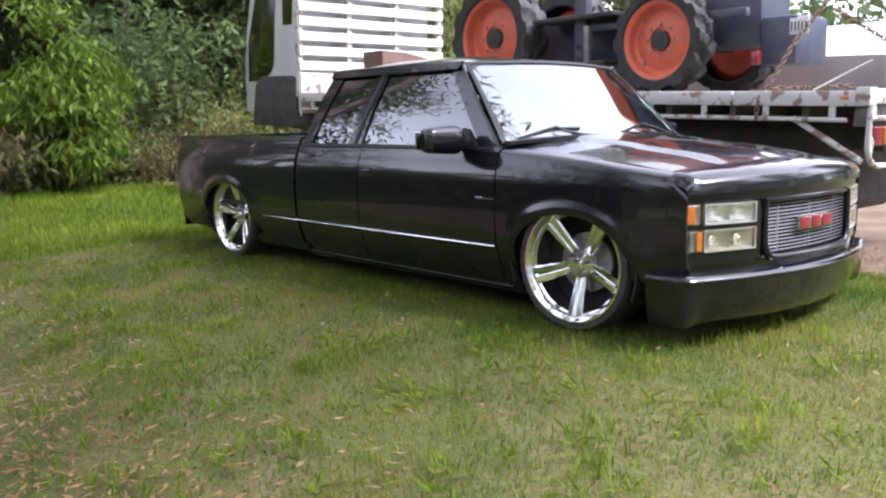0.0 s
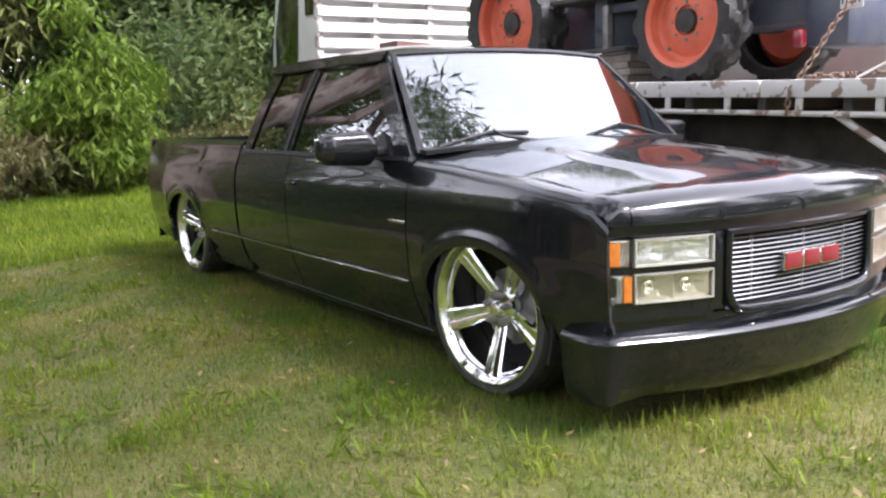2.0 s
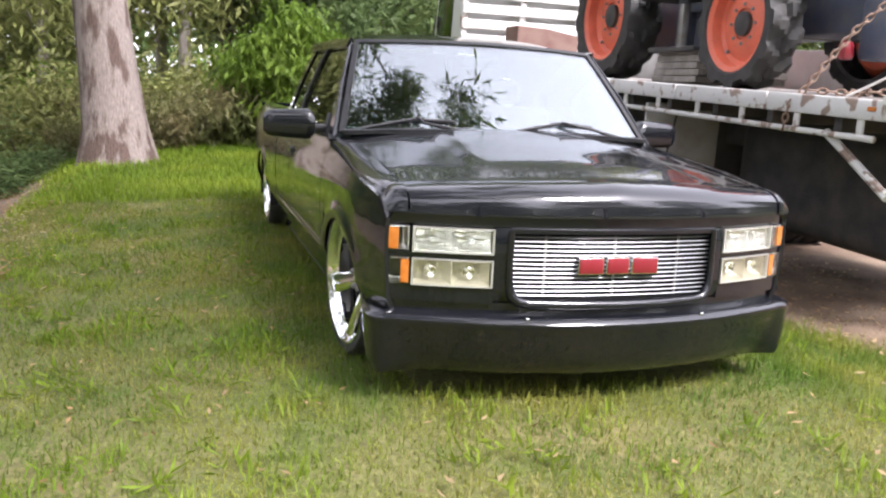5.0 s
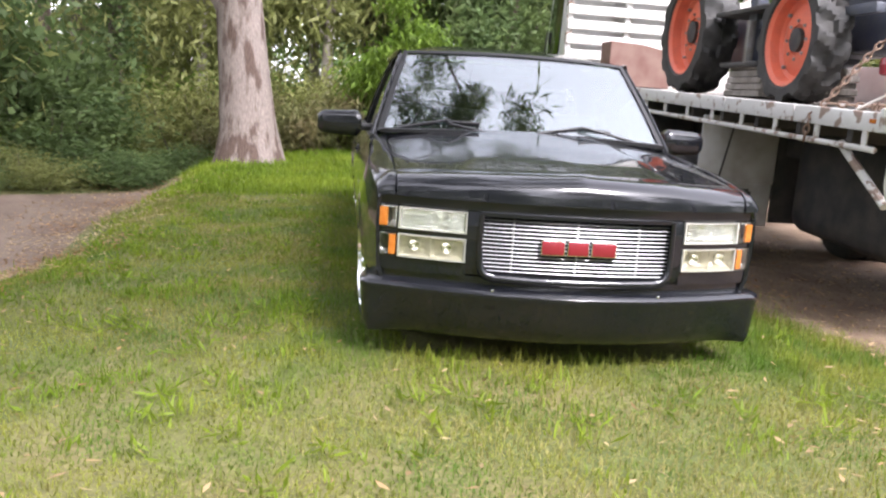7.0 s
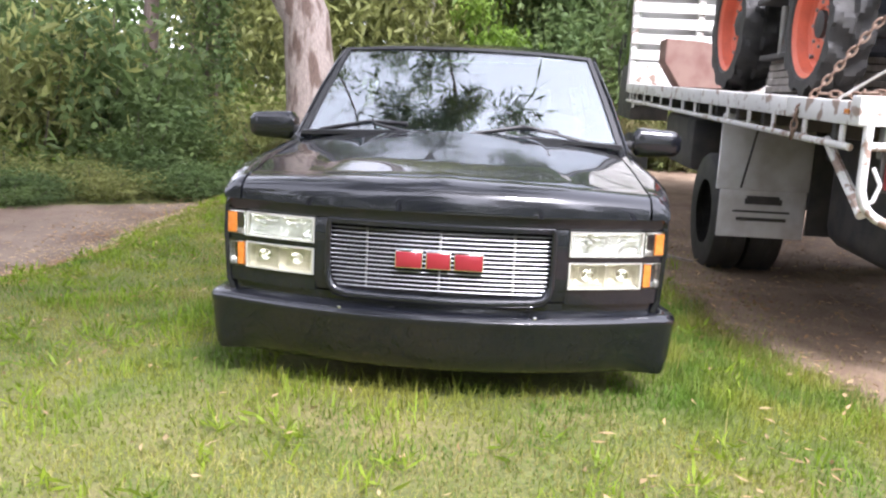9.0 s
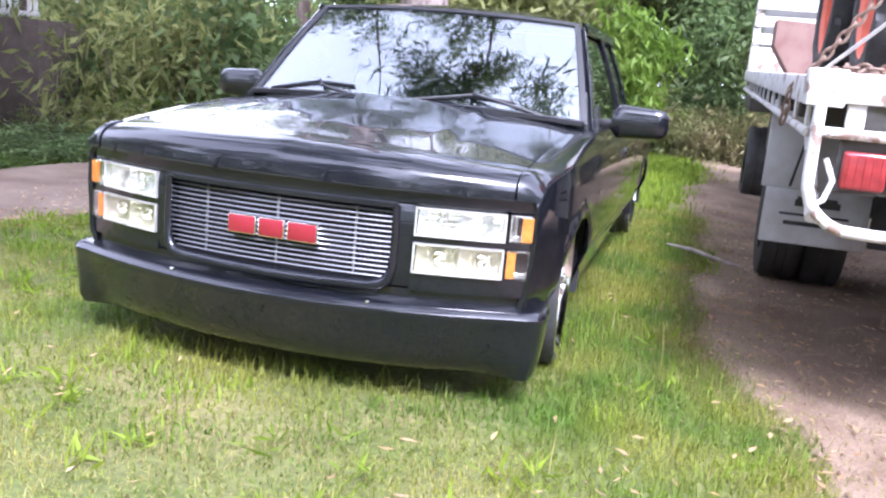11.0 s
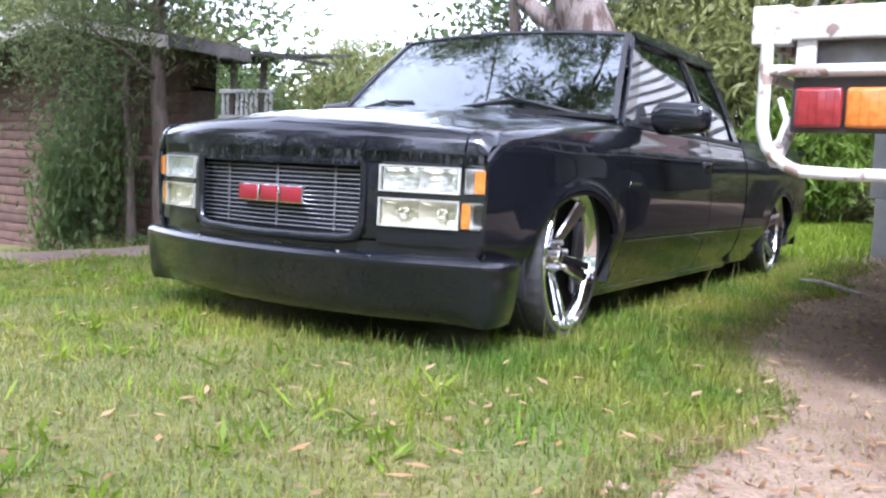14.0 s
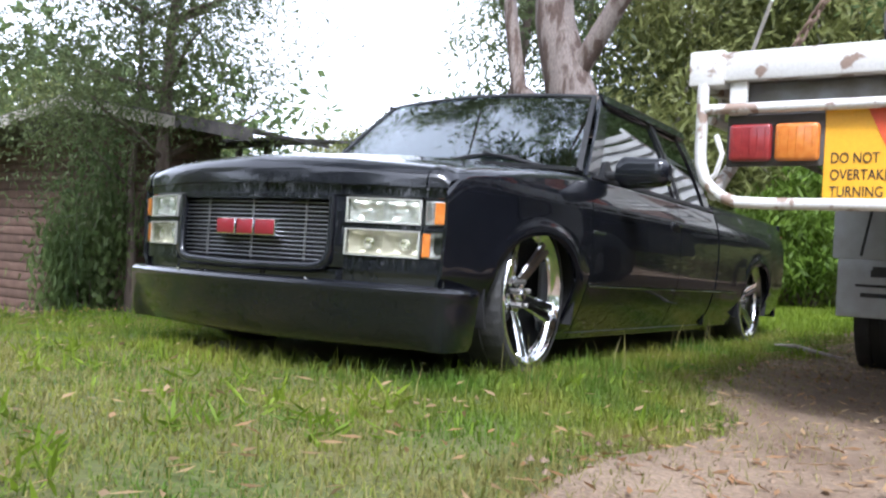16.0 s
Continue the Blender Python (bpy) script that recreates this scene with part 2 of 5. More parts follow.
def box(name, x0, x1, y0, y1, z0, z1, mat, parent=None, label="", bevel=0.006):
    return part(name, box_bm(x0, x1, y0, y1, z0, z1, bevel), mat, parent, label)


def tube(name, pts, radii, mat, parent=None, label="", seg=8, cap=True):
    """A round bar along points, with a radius for each."""
    pts = [Vector(p) for p in pts]
    if not isinstance(radii, (list, tuple)):
        radii = [radii] * len(pts)
    v, f, ref = [], [], None
    for i, p in enumerate(pts):
        d = (pts[min(i + 1, len(pts) - 1)] - pts[max(i - 1, 0)]).normalized()
        if ref is None:
            ref = d.orthogonal().normalized()
        ref = (ref - d * ref.dot(d)).normalized()
        side = d.cross(ref)
        for k in range(seg):
            a = 2 * math.pi * k / seg
            v.append(p + (ref * math.cos(a) + side * math.sin(a)) * radii[i])
    f = grid_faces(len(pts), seg, 0, True)
    if cap:
        f += [tuple(range(seg)), tuple(range((len(pts) - 1) * seg, len(pts) * seg))]
    return link(name, v, f, mat, parent, label)


def arc(cx, cy, r, a0, a1, n):
    return [(cx + r * math.cos(radians(a0 + (a1 - a0) * i / (n - 1))), cy + r * math.sin(radians(a0 + (a1 - a0) * i / (n - 1)))) for i in range(n)]


def lathe(name, profile, mat, parent=None, label="", seg=48, closed=False, teeth=None):
    """Turns (radius, y) points about the y axis. teeth(k, radius, y): an added radius for each step round."""
    v = []
    for k in range(seg):
        a = 2 * math.pi * k / seg
        for r, y in profile:
            rr = r + (teeth(k, r, y) if teeth else 0)
            v.append((rr * math.cos(a), y, rr * math.sin(a)))
    n = len(profile)
    f = []
    for k in range(seg):
        k2 = (k + 1) % seg
        for j in range(n if closed else n - 1):
            j2 = (j + 1) % n
            f.append((k * n + j, k2 * n + j, k2 * n + j2, k * n + j2))
    return link(name, v, f, mat, parent, label)


def smooth01(a, b, x):
    t = min(1, max(0, (x - a) / (b - a)))
    return t * t * (3 - 2 * t)


# ---- ground ----
def verge(x):
    """The road's near edge: its y at x."""
    return -3.4 - 0.3 * smooth01(-2.2, -0.2, x) - 3.0 * smooth01(0.5, 4.0, x) + 0.08 * math.sin(x * 1.7)


def drive_edge(x):
    """Where the grass ends at the dirt drive: its y at x."""
    return 1.5 + 0.12 * math.sin(x * 1.3 + 0.5) + 0.07 * math.sin(x * 3.7) + 0.25 * smooth01(-1, 1.2, x) - 0.2 * smooth01(-2, -4, x)


def height(x, y):
    z = -0.02 + 0.022 * max(0.0, -x - 3.2) * (1 - 0.7 * smooth01(-9, -20, x))
    edge = verge(x)
    z -= 0.055 * smooth01(-1.2, -2.2, y)
    z -= 0.3 * smooth01(edge + 0.9, edge - 0.3, y) * (1 + 0.25 * smooth01(-3, -9, x))
    z -= 0.04 * smooth01(1.4, 2.2, y)
    z -= 0.7 * smooth01(-5.6, -9.0, y) * smooth01(2, -3, x)
    return z


def axis_steps(stops):
    out = []
    for a, b, step in stops:
        out += list(np.arange(a, b, step))
    return out + [stops[-1][1]]


xs = axis_steps([(-300, -40, 20), (-40, -14, 1.5), (-14, -6, 0.4), (-6, 6, 0.16), (6, 14, 0.8), (14, 40, 4), (40, 300, 20)])
ys = axis_steps([(-300, -40, 20), (-40, -14, 2), (-14, -6, 0.5), (-6, 4, 0.16), (4, 10, 0.6), (10, 40, 3), (40, 300, 20)])
gv = [(x, y, height(x, y) + 0.018 * noise.noise((x * 1.1, y * 1.1, 0)) + 0.01 * noise.noise((x * 3.1, y * 3.1, 5))) for x in xs for y in ys]
ground = link("ground", gv, grid_faces(len(xs), len(ys)), SOIL, sharp=80)
tagged(ground, "patchy green lawn over bare brown soil", "ground", kind="structure")


def strip(name, edge_a, edge_b, x0, x1, nx, ny, lift, mat, label):
    v = []
    for i in range(nx + 1):
        x = x0 + (x1 - x0) * i / nx
        a, b = edge_a(x), edge_b(x)
        for j in range(ny + 1):
            y = a + (b - a) * j / ny
            rag = 0.1 * noise.noise((x * 2.3, j, 3)) if j in (0, ny) else 0
            y += rag
            z = height(x, y) + 0.018 * noise.noise((x * 1.1, y * 1.1, 0)) + 0.01 * noise.noise((x * 3.1, y * 3.1, 5)) + lift
            if j in (0, ny):
                z -= lift + 0.02
            v.append((x, y, z))
    ob = link(name, v, grid_faces(nx + 1, ny + 1), mat, sharp=80)
    return tagged(ob, label, "road", kind="structure")


strip("road", verge, lambda x: -6.2 + 3.1 * smooth01(-5.0, -8.0, x) - 4.0 * smooth01(0, 4, x), -8.2, 9, 120, 26, 0.022, ROAD, "worn grey-brown sealed lane strewn with leaf litter")
strip("driveway", drive_edge, lambda x: 9.5 + 0 * x, -22, 6, 170, 60, 0.022, GRAVEL, "brown dirt driveway with gravel and leaf litter")

# ---- the black pickup ----
AXLE_F, AXLE_R, HUB_Z, TYRE_R = -0.03, -3.75, 0.335, 0.36
pickup = thing("pickup_truck", "lowered glossy black extended-cab pickup with big chrome wheels on grass", "pickup truck")


def side_y(x, z):
    """Half width of the body at x and height z."""
    y = np.interp(z, [0.08, 0.3, 0.385, 0.4, 0.6, 0.76, 0.82, 0.88, 0.95, 1.02], [0.83, 0.918, 0.938, 0.95, 0.962, 0.956, 0.945, 0.925, 0.895, 0.885])
    y -= 0.06 * max(0.0, (x - 0.15) / 0.5) ** 2
    y -= 0.03 * max(0.0, (-4.05 - x) / 0.65) ** 2
    return y


def arch_z(x, axle, r=0.388):
    d = abs(x - axle)
    return HUB_Z + 0.01 + math.sqrt(max(0.0, r * r - d * d)) * 0.665 if d < r else -1


def side_panel(name, x0, x1, base, top, roll, sgn, axle=None, label="", flare=0.0):
    """A body side from x0 to x1: rises from base, is cut out round the wheel, and rolls inward at its top edge."""
    cols = set(np.linspace(x0, x1, 18))
    if axle is not None:
        cols |= {axle + 0.388 * math.cos(a) for a in np.linspace(0, math.pi, 25) if min(x0, x1) < axle + 0.388 * math.cos(a) < max(x0, x1)}
        cols |= {axle + s * 0.3885 for s in (-1, 1) if min(x0, x1) < axle + s * 0.3885 < max(x0, x1)}
    rows = []
    for x in sorted(cols):
        b, t = base(x), top(x)
        if axle is not None:
            b = max(b, arch_z(x, axle))
        r = roll(x)
        col = []
        for s in np.linspace(0, 1, 21):
            z = b + (t - 0.045 - b) * s
            y = side_y(x, z)
            if axle is not None:
                d = math.hypot(x - axle, (z - HUB_Z) / 0.69)
                y += 0.013 * math.exp(-((d - 0.435) / 0.045) ** 2) * smooth01(0.26, 0.36, z)
            col.append((x, sgn * y, z))
        y0 = side_y(x, t - 0.045)
        for a in np.linspace(0, 90, 7)[1:]:
            col.append((x, sgn * (y0 - r * (1 - math.cos(radians(a)))), t - 0.045 + 0.045 * math.sin(radians(a))))
        rows.append(col)
    return sheet(name, rows, 0.018 * sgn, PAINT, pickup, label)


def fender_top(x):
    return np.interp(x, [-0.6, -0.3, 0.1, 0.45, 0.56, 0.61, 0.64, 0.656], [0.947, 0.928, 0.892, 0.849, 0.83, 0.812, 0.785, 0.75])


def x_front(y):
    return 0.835 - 0.185 * abs(y / 0.885) ** 2.2


for s in (-1, 1):
    side_panel("front_fender", -0.545, 0.656, lambda x: 0.12 if x < 0.2 else 0.3, fender_top, lambda x: max(0.03, side_y(x, fender_top(x) - 0.045) - 0.822), s, AXLE_F)
    side_panel("door", -1.855, -0.555, lambda x: 0.12, lambda x: 0.945, lambda x: 0.03, s)
    side_panel("cab_corner", -2.63, -1.865, lambda x: 0.12, lambda x: 0.945, lambda x: 0.03, s)
    side_panel("bed_side", -4.7, -2.665, lambda x: 0.14 if x > -4.15 else 0.2, lambda x: 1.0, lambda x: 0.075, s, AXLE_R)
    # bright line along the sill
    tube("sill_moulding", [(-0.56, s * 0.951, 0.388), (-1.86, s * 0.953, 0.386), (-2.64, s * 0.952, 0.385), (-3.16, s * 0.95, 0.384)], 0.0045, CHROME, pickup, "thin chrome sill strip")

# hood: a raised centre, creases, and a front edge that rolls down over the face
rows = []
for i in range(39):
    t = min(1.0, i / 27) * 0.87
    row = []
    for j in range(49):
        y = -0.815 + 1.63 * j / 48
        u = y / 0.815
        xr = -0.47 - 0.12 * u * u
        xf = x_front(y) + 0.012
        x = xr + (xf - xr) * t
        z = 0.965 - 0.11 * t - 0.045 * t ** 3 + 0.03 * (1 - u * u) - 0.02 * u ** 4 * (1 - t)
        w = 0.40 + 0.1 * t
        z += 0.014 * smooth01(w + 0.014, w - 0.014, abs(y)) * smooth01(0.93, 0.7, t)
        z += 0.005 * math.exp(-(y / 0.06) ** 2) * smooth01(0.5, 0.75, t)
        z += 0.0016 * math.sin(x * 13 + 2 * y) * math.sin(y * 7 + 1)
        if i > 27:
            a = radians(90 * (i - 27) / 11)
            foot = 0.738 + 0.004 * (1 - u * u)
            x += (xf - x) * math.sin(a) ** 0.9
            z = foot + (z - foot) * max(0.0, math.cos(a)) ** 0.62
        row.append((x, y, z))
    rows.append(row)
sheet("hood", rows, -0.015, PAINT, pickup, "black hood with a raised centre and creases")
# fender noses: round off the corners beside the hood's front edge
for s in (-1, 1):
    rows = []
    for j in range(9):
        y = 0.819 + 0.074 * j / 8
        zt = 0.828 - 0.05 * (j / 8) ** 2.5
        xf = x_front(y) + 0.004
        rows.append([(0.55 + (xf - 0.55) * math.sin(a) ** 0.9, s * y, 0.738 + (zt - 0.738) * max(0.0, math.cos(a)) ** 0.62) for a in np.linspace(0, math.pi / 2, 10)])
    sheet("fender_nose", rows, -0.012 * s, PAINT, pickup)
# cowl under the wipers
rows = [[(-0.40 - 0.13 * (y / 0.85) ** 2 - 0.15 * k, y, 0.955 + 0.028 * (1 - (y / 0.85) ** 2) + 0.008 * k) for y in np.linspace(-0.85, 0.85, 21)] for k in (0, 0.5, 1)]
sheet("cowl", rows, -0.02, TRIM_BLACK, pickup)


# front face: body-coloured frame round the lamps and the grille
def face_strip(name, y0, y1, z0, z1, out, mat, parent, label="", thick=0.03, n=15, round_edge=0.0):
    rows = []
    for i in range(n):
        y = y0 + (y1 - y0) * i / (n - 1)
        rows.append([(x_front(y) + out - (0.012 if round_edge and k in (0, 6) else 0), y, z0 + (z1 - z0) * k / 6) for k in range(7)])
    return sheet(name, rows, thick, mat, parent, label)


def lamp_bowl(s, y0, y1, z0, z1, bowls, flutes, mat, parent, label=""):
    """A silvered reflector: side-by-side bowls, each broken into upright flutes."""
    rows = []
    for i in range(49):
        t = i / 48
        y = y0 + (y1 - y0) * t
        b = (t * bowls) % 1.0 if i < 48 else 1.0
        row = []
        for k in range(13):
            q = k / 12
            deep = 0.05 * (1 - (2 * b - 1) ** 4) * (1 - (2 * q - 1) ** 4) ** 0.7
            deep += 0.005 * abs(math.sin(math.pi * t * flutes)) + 0.003 * (k % 3 == 1)
            row.append((x_front(y) - 0.012 - deep, s * y, z0 + (z1 - z0) * q))
        rows.append(row)
    return sheet("reflector", rows, 0.004 * s, mat, parent, label, 20)


face_strip("grille_shell", -0.86, 0.86, 0.36, 0.76, -0.085, DARK, pickup, "", 0.02, 31)
face_strip("header_panel", -0.88, 0.88, 0.69, 0.752, -0.008, PAINT, pickup, "", -0.04, 41, 1)
face_strip("lower_valance", -0.885, 0.885, 0.33, 0.415, -0.022, PAINT, pickup, "", -0.04, 41, 1)
for s in (-1, 1):
    face_strip("grille_pillar", s * 0.432, s * 0.5, 0.41, 0.7, -0.004, PAINT, pickup, "", -0.04 * s, 7, 1)
    face_strip("lamp_divider", s * 0.495, s * 0.885, 0.569, 0.591, -0.006, PAINT, pickup, "", -0.04 * s, 15)
    face_strip("lamp_sill", s * 0.495, s * 0.885, 0.4, 0.462, -0.008, PAINT, pickup, "", -0.04 * s, 15)
    for z0, z1, upper in ((0.592, 0.69, True), (0.463, 0.568, False)):
        lamp = face_strip("headlamp", s * 0.503, s * 0.8, z0, z1, -0.068, DARK, pickup, "clear rectangular headlamp with a fluted silver reflector", -0.01 * s, 15)
        lamp_bowl(s, 0.509, 0.794, z0 + 0.004, z1 - 0.004, 2, 26 if upper else 20, REFLECTOR if upper else REFLECTOR_DULL, lamp)
        face_strip("lens", s * 0.503, s * 0.8, z0, z1, 0.002, LENS if upper else LENS_AGED, lamp, "clear lens", -0.006 * s, 15).visible_shadow = False
        for a, b, c, d in ((0.503, 0.8, z0, z0 + 0.005), (0.503, 0.8, z1 - 0.005, z1), (0.503, 0.509, z0, z1), (0.794, 0.8, z0, z1)):
            face_strip("bezel", s * a, s * b, c, d, 0.004, BEZEL, lamp, "", -0.02 * s, 9)
        for yy in (0.58, 0.723):
            zc = (z0 + z1) / 2
            if upper:
                bulb = lathe("bulb", [(0.0, 0.018), (0.008, 0.015), (0.011, 0.005), (0.011, -0.02), (0.0, -0.02)], CHROME, lamp, seg=16)
            else:
                bulb = lathe("bulb_cup", [(0.024, -0.01), (0.026, 0.002), (0.022, 0.004), (0.019, -0.006), (0.012, -0.01), (0.0, -0.004)], CHROME, lamp, seg=24)
            bulb.matrix_local = pose(x_front(yy) - 0.038, s * yy, zc, 0, 0, -90)
        sig = face_strip("corner_lamp", s * 0.806, s * 0.885, z0, z1, -0.05, DARK, pickup, "corner signal lamp with an amber strip", -0.01 * s, 7)
        lamp_bowl(s, 0.809, 0.882, z0 + 0.003, z1 - 0.003, 1, 7, REFLECTOR, sig)
        face_strip("lens", s * 0.806, s * 0.885, z0, z1, 0.001, LENS, sig, "", -0.005 * s, 7).visible_shadow = False
        a, b = (0.85, 0.884) if upper else (0.81, 0.838)
        face_strip("amber_strip", s * a, s * b, z0 + 0.008, z1 - 0.008, 0.003, AMBER, sig, "amber reflector strip", -0.012 * s, 5)

# grille: bars, uprights, surround and badge
ring = [(-0.437, 0.69), (-0.44, 0.66), (-0.441, 0.55), (-0.438, 0.47), (-0.428, 0.434), (-0.405, 0.413), (-0.36, 0.404), (-0.2, 0.4), (0, 0.398)]
ring += [(-y, z) for y, z in reversed(ring[:-1])]
grille = tube("grille", [(x_front(y) + 0.002, y, z) for y, z in ring], [0.013 + 0.008 * smooth01(0.5, 0.42, z) for y, z in ring], PAINT, pickup, "billet grille in a glossy black rounded surround", 14)
face_strip("grille_brow", -0.44, 0.44, 0.676, 0.7, 0.004, PAINT, grille, "", -0.03, 25, 1)
for i in range(14):
    z = 0.434 + 0.0176 * i
    inset = 0.022 if i == 0 else 0.008 if i == 1 else 0
    rows = [[(x_front(y) - 0.02 + o, y, z + dz) for o, dz in ((-0.001, -0.0024), (0.004, -0.0026), (0.006, 0), (0.004, 0.0026), (-0.001, 0.0024))] for y in np.linspace(-0.432 + inset, 0.432 - inset, 25)]
    sheet("grille_bar", rows, -0.002, ALLOY, grille)
for y in (-0.29, 0, 0.29):
    tube("grille_upright", [(x_front(y) - 0.04, y, 0.425), (x_front(y) - 0.04, y, 0.675)], 0.005, STEEL, grille)
for y0, y1 in ((-0.172, -0.064), (-0.052, 0.046), (0.058, 0.172)):
    for m, grow, out in ((CHROME, 0.001, 0.0), (BADGE, -0.003, 0.004)):
        part("badge_block", box_bm(0.81 + out, 0.838 + out, y0 - grow, y1 + grow, 0.522 - grow, 0.59 + grow, 0.004, 2), m, grille, "plain red badge block" if m is BADGE else "")

# front bumper: one rolled section swept round the nose, its face leaning back towards the ground
corner = [(0.46, -0.935), (0.53, -0.948), (0.6, -0.952), (0.65, -0.947), (0.68, -0.93), (0.698, -0.9)]
path = corner + [(0.90 - 0.2 * (y / 0.88) ** 2, y) for y in np.linspace(-0.86, 0.86, 35)] + [(x, -y) for x, y in reversed(corner)]
section = [(-0.15, 0.352), (-0.05, 0.354), (-0.018, 0.352), (-0.005, 0.346), (0.003, 0.336), (0.003, 0.324), (-0.003, 0.312), (-0.012, 0.28), (-0.027, 0.23), (-0.046, 0.18), (-0.066, 0.14), (-0.092, 0.115), (-0.15, 0.105)]
rows = []
for i, (x, y) in enumerate(path):
    a, b = path[max(i - 1, 0)], path[min(i + 1, len(path) - 1)]
    d = Vector((b[0] - a[0], b[1] - a[1])).normalized()
    n = Vector((d.y, -d.x))
    lean = 1 - 0.7 * smooth01(0.78, 0.93, abs(y))
    rows.append([(x + n.x * o * (lean if o > -0.15 and z < 0.32 else 1), y + n.y * o * (lean if o > -0.15 and z < 0.32 else 1), z) for o, z in section])
sheet("front_bumper", rows, -0.006, PAINT, pickup, "smooth black roll-pan bumper with a bright edge")
part("bumper_backing", box_bm(0.42, 0.62, -0.84, 0.84, 0.12, 0.34, 0.03), DARK, pickup)
for yy in (-0.38, 0.38):
    part("bumper_bolt", box_bm(0.845, 0.862, yy - 0.006, yy + 0.006, 0.352, 0.362, 0.002, 1), CHROME, pickup)

# underbody, wheel liners
part("underbody", box_bm(-4.55, 0.5, -0.62, 0.62, 0.13, 0.42, 0.05), DARK, pickup)
for s in (-1, 1):
    for ax in (AXLE_F, AXLE_R):
        pts = [(ax + 0.43 * math.cos(a), HUB_Z + 0.4 * math.sin(a)) for a in np.linspace(-0.35, math.pi + 0.35, 17)]
        rows = [[(x, s * y, z) for y in (0.6, 0.75, 0.925)] for x, z in pts]
        sheet("wheel_liner", rows, 0.01 * s, DARK, pickup)
    part("rocker", box_bm(-3.2, -0.45, s * 0.6, s * 0.82, 0.14, 0.3, 0.02), DARK, pickup)

# cab: roof, pillars, glass
BELT, RAIL = 0.935, 1.44


def cab_y(z):
    return 0.893 - (z - BELT) / (RAIL - BELT) * 0.175 - 0.015 * math.sin(math.pi * min(1, max(0, (z - BELT) / (RAIL - BELT)))) * -1


def quad_side(name, a, b, c, d, sgn, out, mat, parent, label="", thick=0.02, n=9):
    """A side piece between the edge a-b and the edge c-d, given as (x, z) pairs, bent to the cab's side."""
    rows = []
    for i in range(n):
        t = i / (n - 1)
        row = []
        for k in range(5):
            u = k / 4
            x0, z0 = a[0] + (b[0] - a[0]) * t, a[1] + (b[1] - a[1]) * t
            x1, z1 = c[0] + (d[0] - c[0]) * t, c[1] + (d[1] - c[1]) * t
            x, z = x0 + (x1 - x0) * u, z0 + (z1 - z0) * u
            row.append((x, sgn * (cab_y(z) + out), z))
        rows.append(row)
    return sheet(name, rows, thick * sgn, mat, parent, label)


roof_rows = []
for i in range(21):
    t = i / 20
    x = -1.03 - 1.42 * t
    row = []
    for j in range(25):
        u = -1 + 2 * j / 24
        y = 0.722 * u
        z = 1.434 + 0.053 * (1 - abs(u) ** 4) - 0.02 * (2 * t - 1) ** 4 - 0.012 * (1 - t) ** 6 * 2 + 0.034 * smooth01(-0.02, 0.3, t) * smooth01(1.15, 0.6, t) * (1 - abs(u) ** 5)
        bow = 0.07 * (1 - u * u) * (1 - t) ** 3 - 0.04 * (1 - u * u) * t ** 3
        row.append((x + bow, y, z))
    roof_rows.append(row)
cab = sheet("cab_roof", roof_rows, 0.008, PAINT, pickup, "gently crowned black roof")
for s in (-1, 1):
    quad_side("a_pillar", (-0.56, 0.925), (-1.06, 1.43), (-0.71, 0.925), (-1.13, 1.40), s, 0.0, PAINT, cab)
    quad_side("b_pillar", (-1.905, 0.925), (-1.765, 1.40), (-2.06, 0.925), (-1.885, 1.40), s, 0.0, PAINT, cab)
    quad_side("b_pillar_trim", (-1.95, 0.94), (-1.80, 1.40), (-1.985, 0.94), (-1.83, 1.40), s, 0.006, TRIM_BLACK, cab)
    quad_side("c_pillar", (-2.52, 0.925), (-2.29, 1.40), (-2.625, 0.925), (-2.42, 1.42), s, 0.0, PAINT, cab)
    quad_side("roof_rail", (-1.06, 1.40), (-2.42, 1.40), (-1.04, 1.447), (-2.42, 1.447), s, 0.0, PAINT, cab, n=15)
    quad_side("window_sill", (-0.6, 0.925), (-2.6, 0.925), (-0.62, 0.945), (-2.6, 0.945), s, 0.002, TRIM_BLACK, cab, n=15)
    quad_side("door_window", (-0.70, 0.94), (-1.12, 1.405), (-1.91, 0.94), (-1.765, 1.405), s, -0.012, GLASS_DARK, cab, "dark tinted door glass", 0.004).visible_shadow = False
    quad_side("quarter_window", (-2.055, 0.94), (-1.885, 1.405), (-2.525, 0.94), (-2.29, 1.405), s, -0.012, GLASS_DARK, cab, "dark tinted rear quarter glass", 0.004).visible_shadow = False
    # bright drip rail beside the windscreen
    tube("drip_rail", [(-0.575, s * 0.893, 0.94), (-0.82, s * 0.815, 1.2), (-1.06, s * 0.725, 1.435), (-1.5, s * 0.725, 1.458), (-2.35, s * 0.72, 1.455)], 0.008, PAINT, cab)

def screen_point(u, t):
    """A point on the windscreen: u across from -1 to 1, t from the cowl up to the roof."""
    y = (0.865 + (0.705 - 0.865) * t) * u
    x = -0.585 + (-1.06 + 0.585) * t + (0.14 - 0.06 * t) * (1 - u * u)
    z = 0.955 + (1.437 - 0.955) * t + 0.022 * (1 - u * u) + 0.012 * math.sin(math.pi * t)
    return (x, y, z)


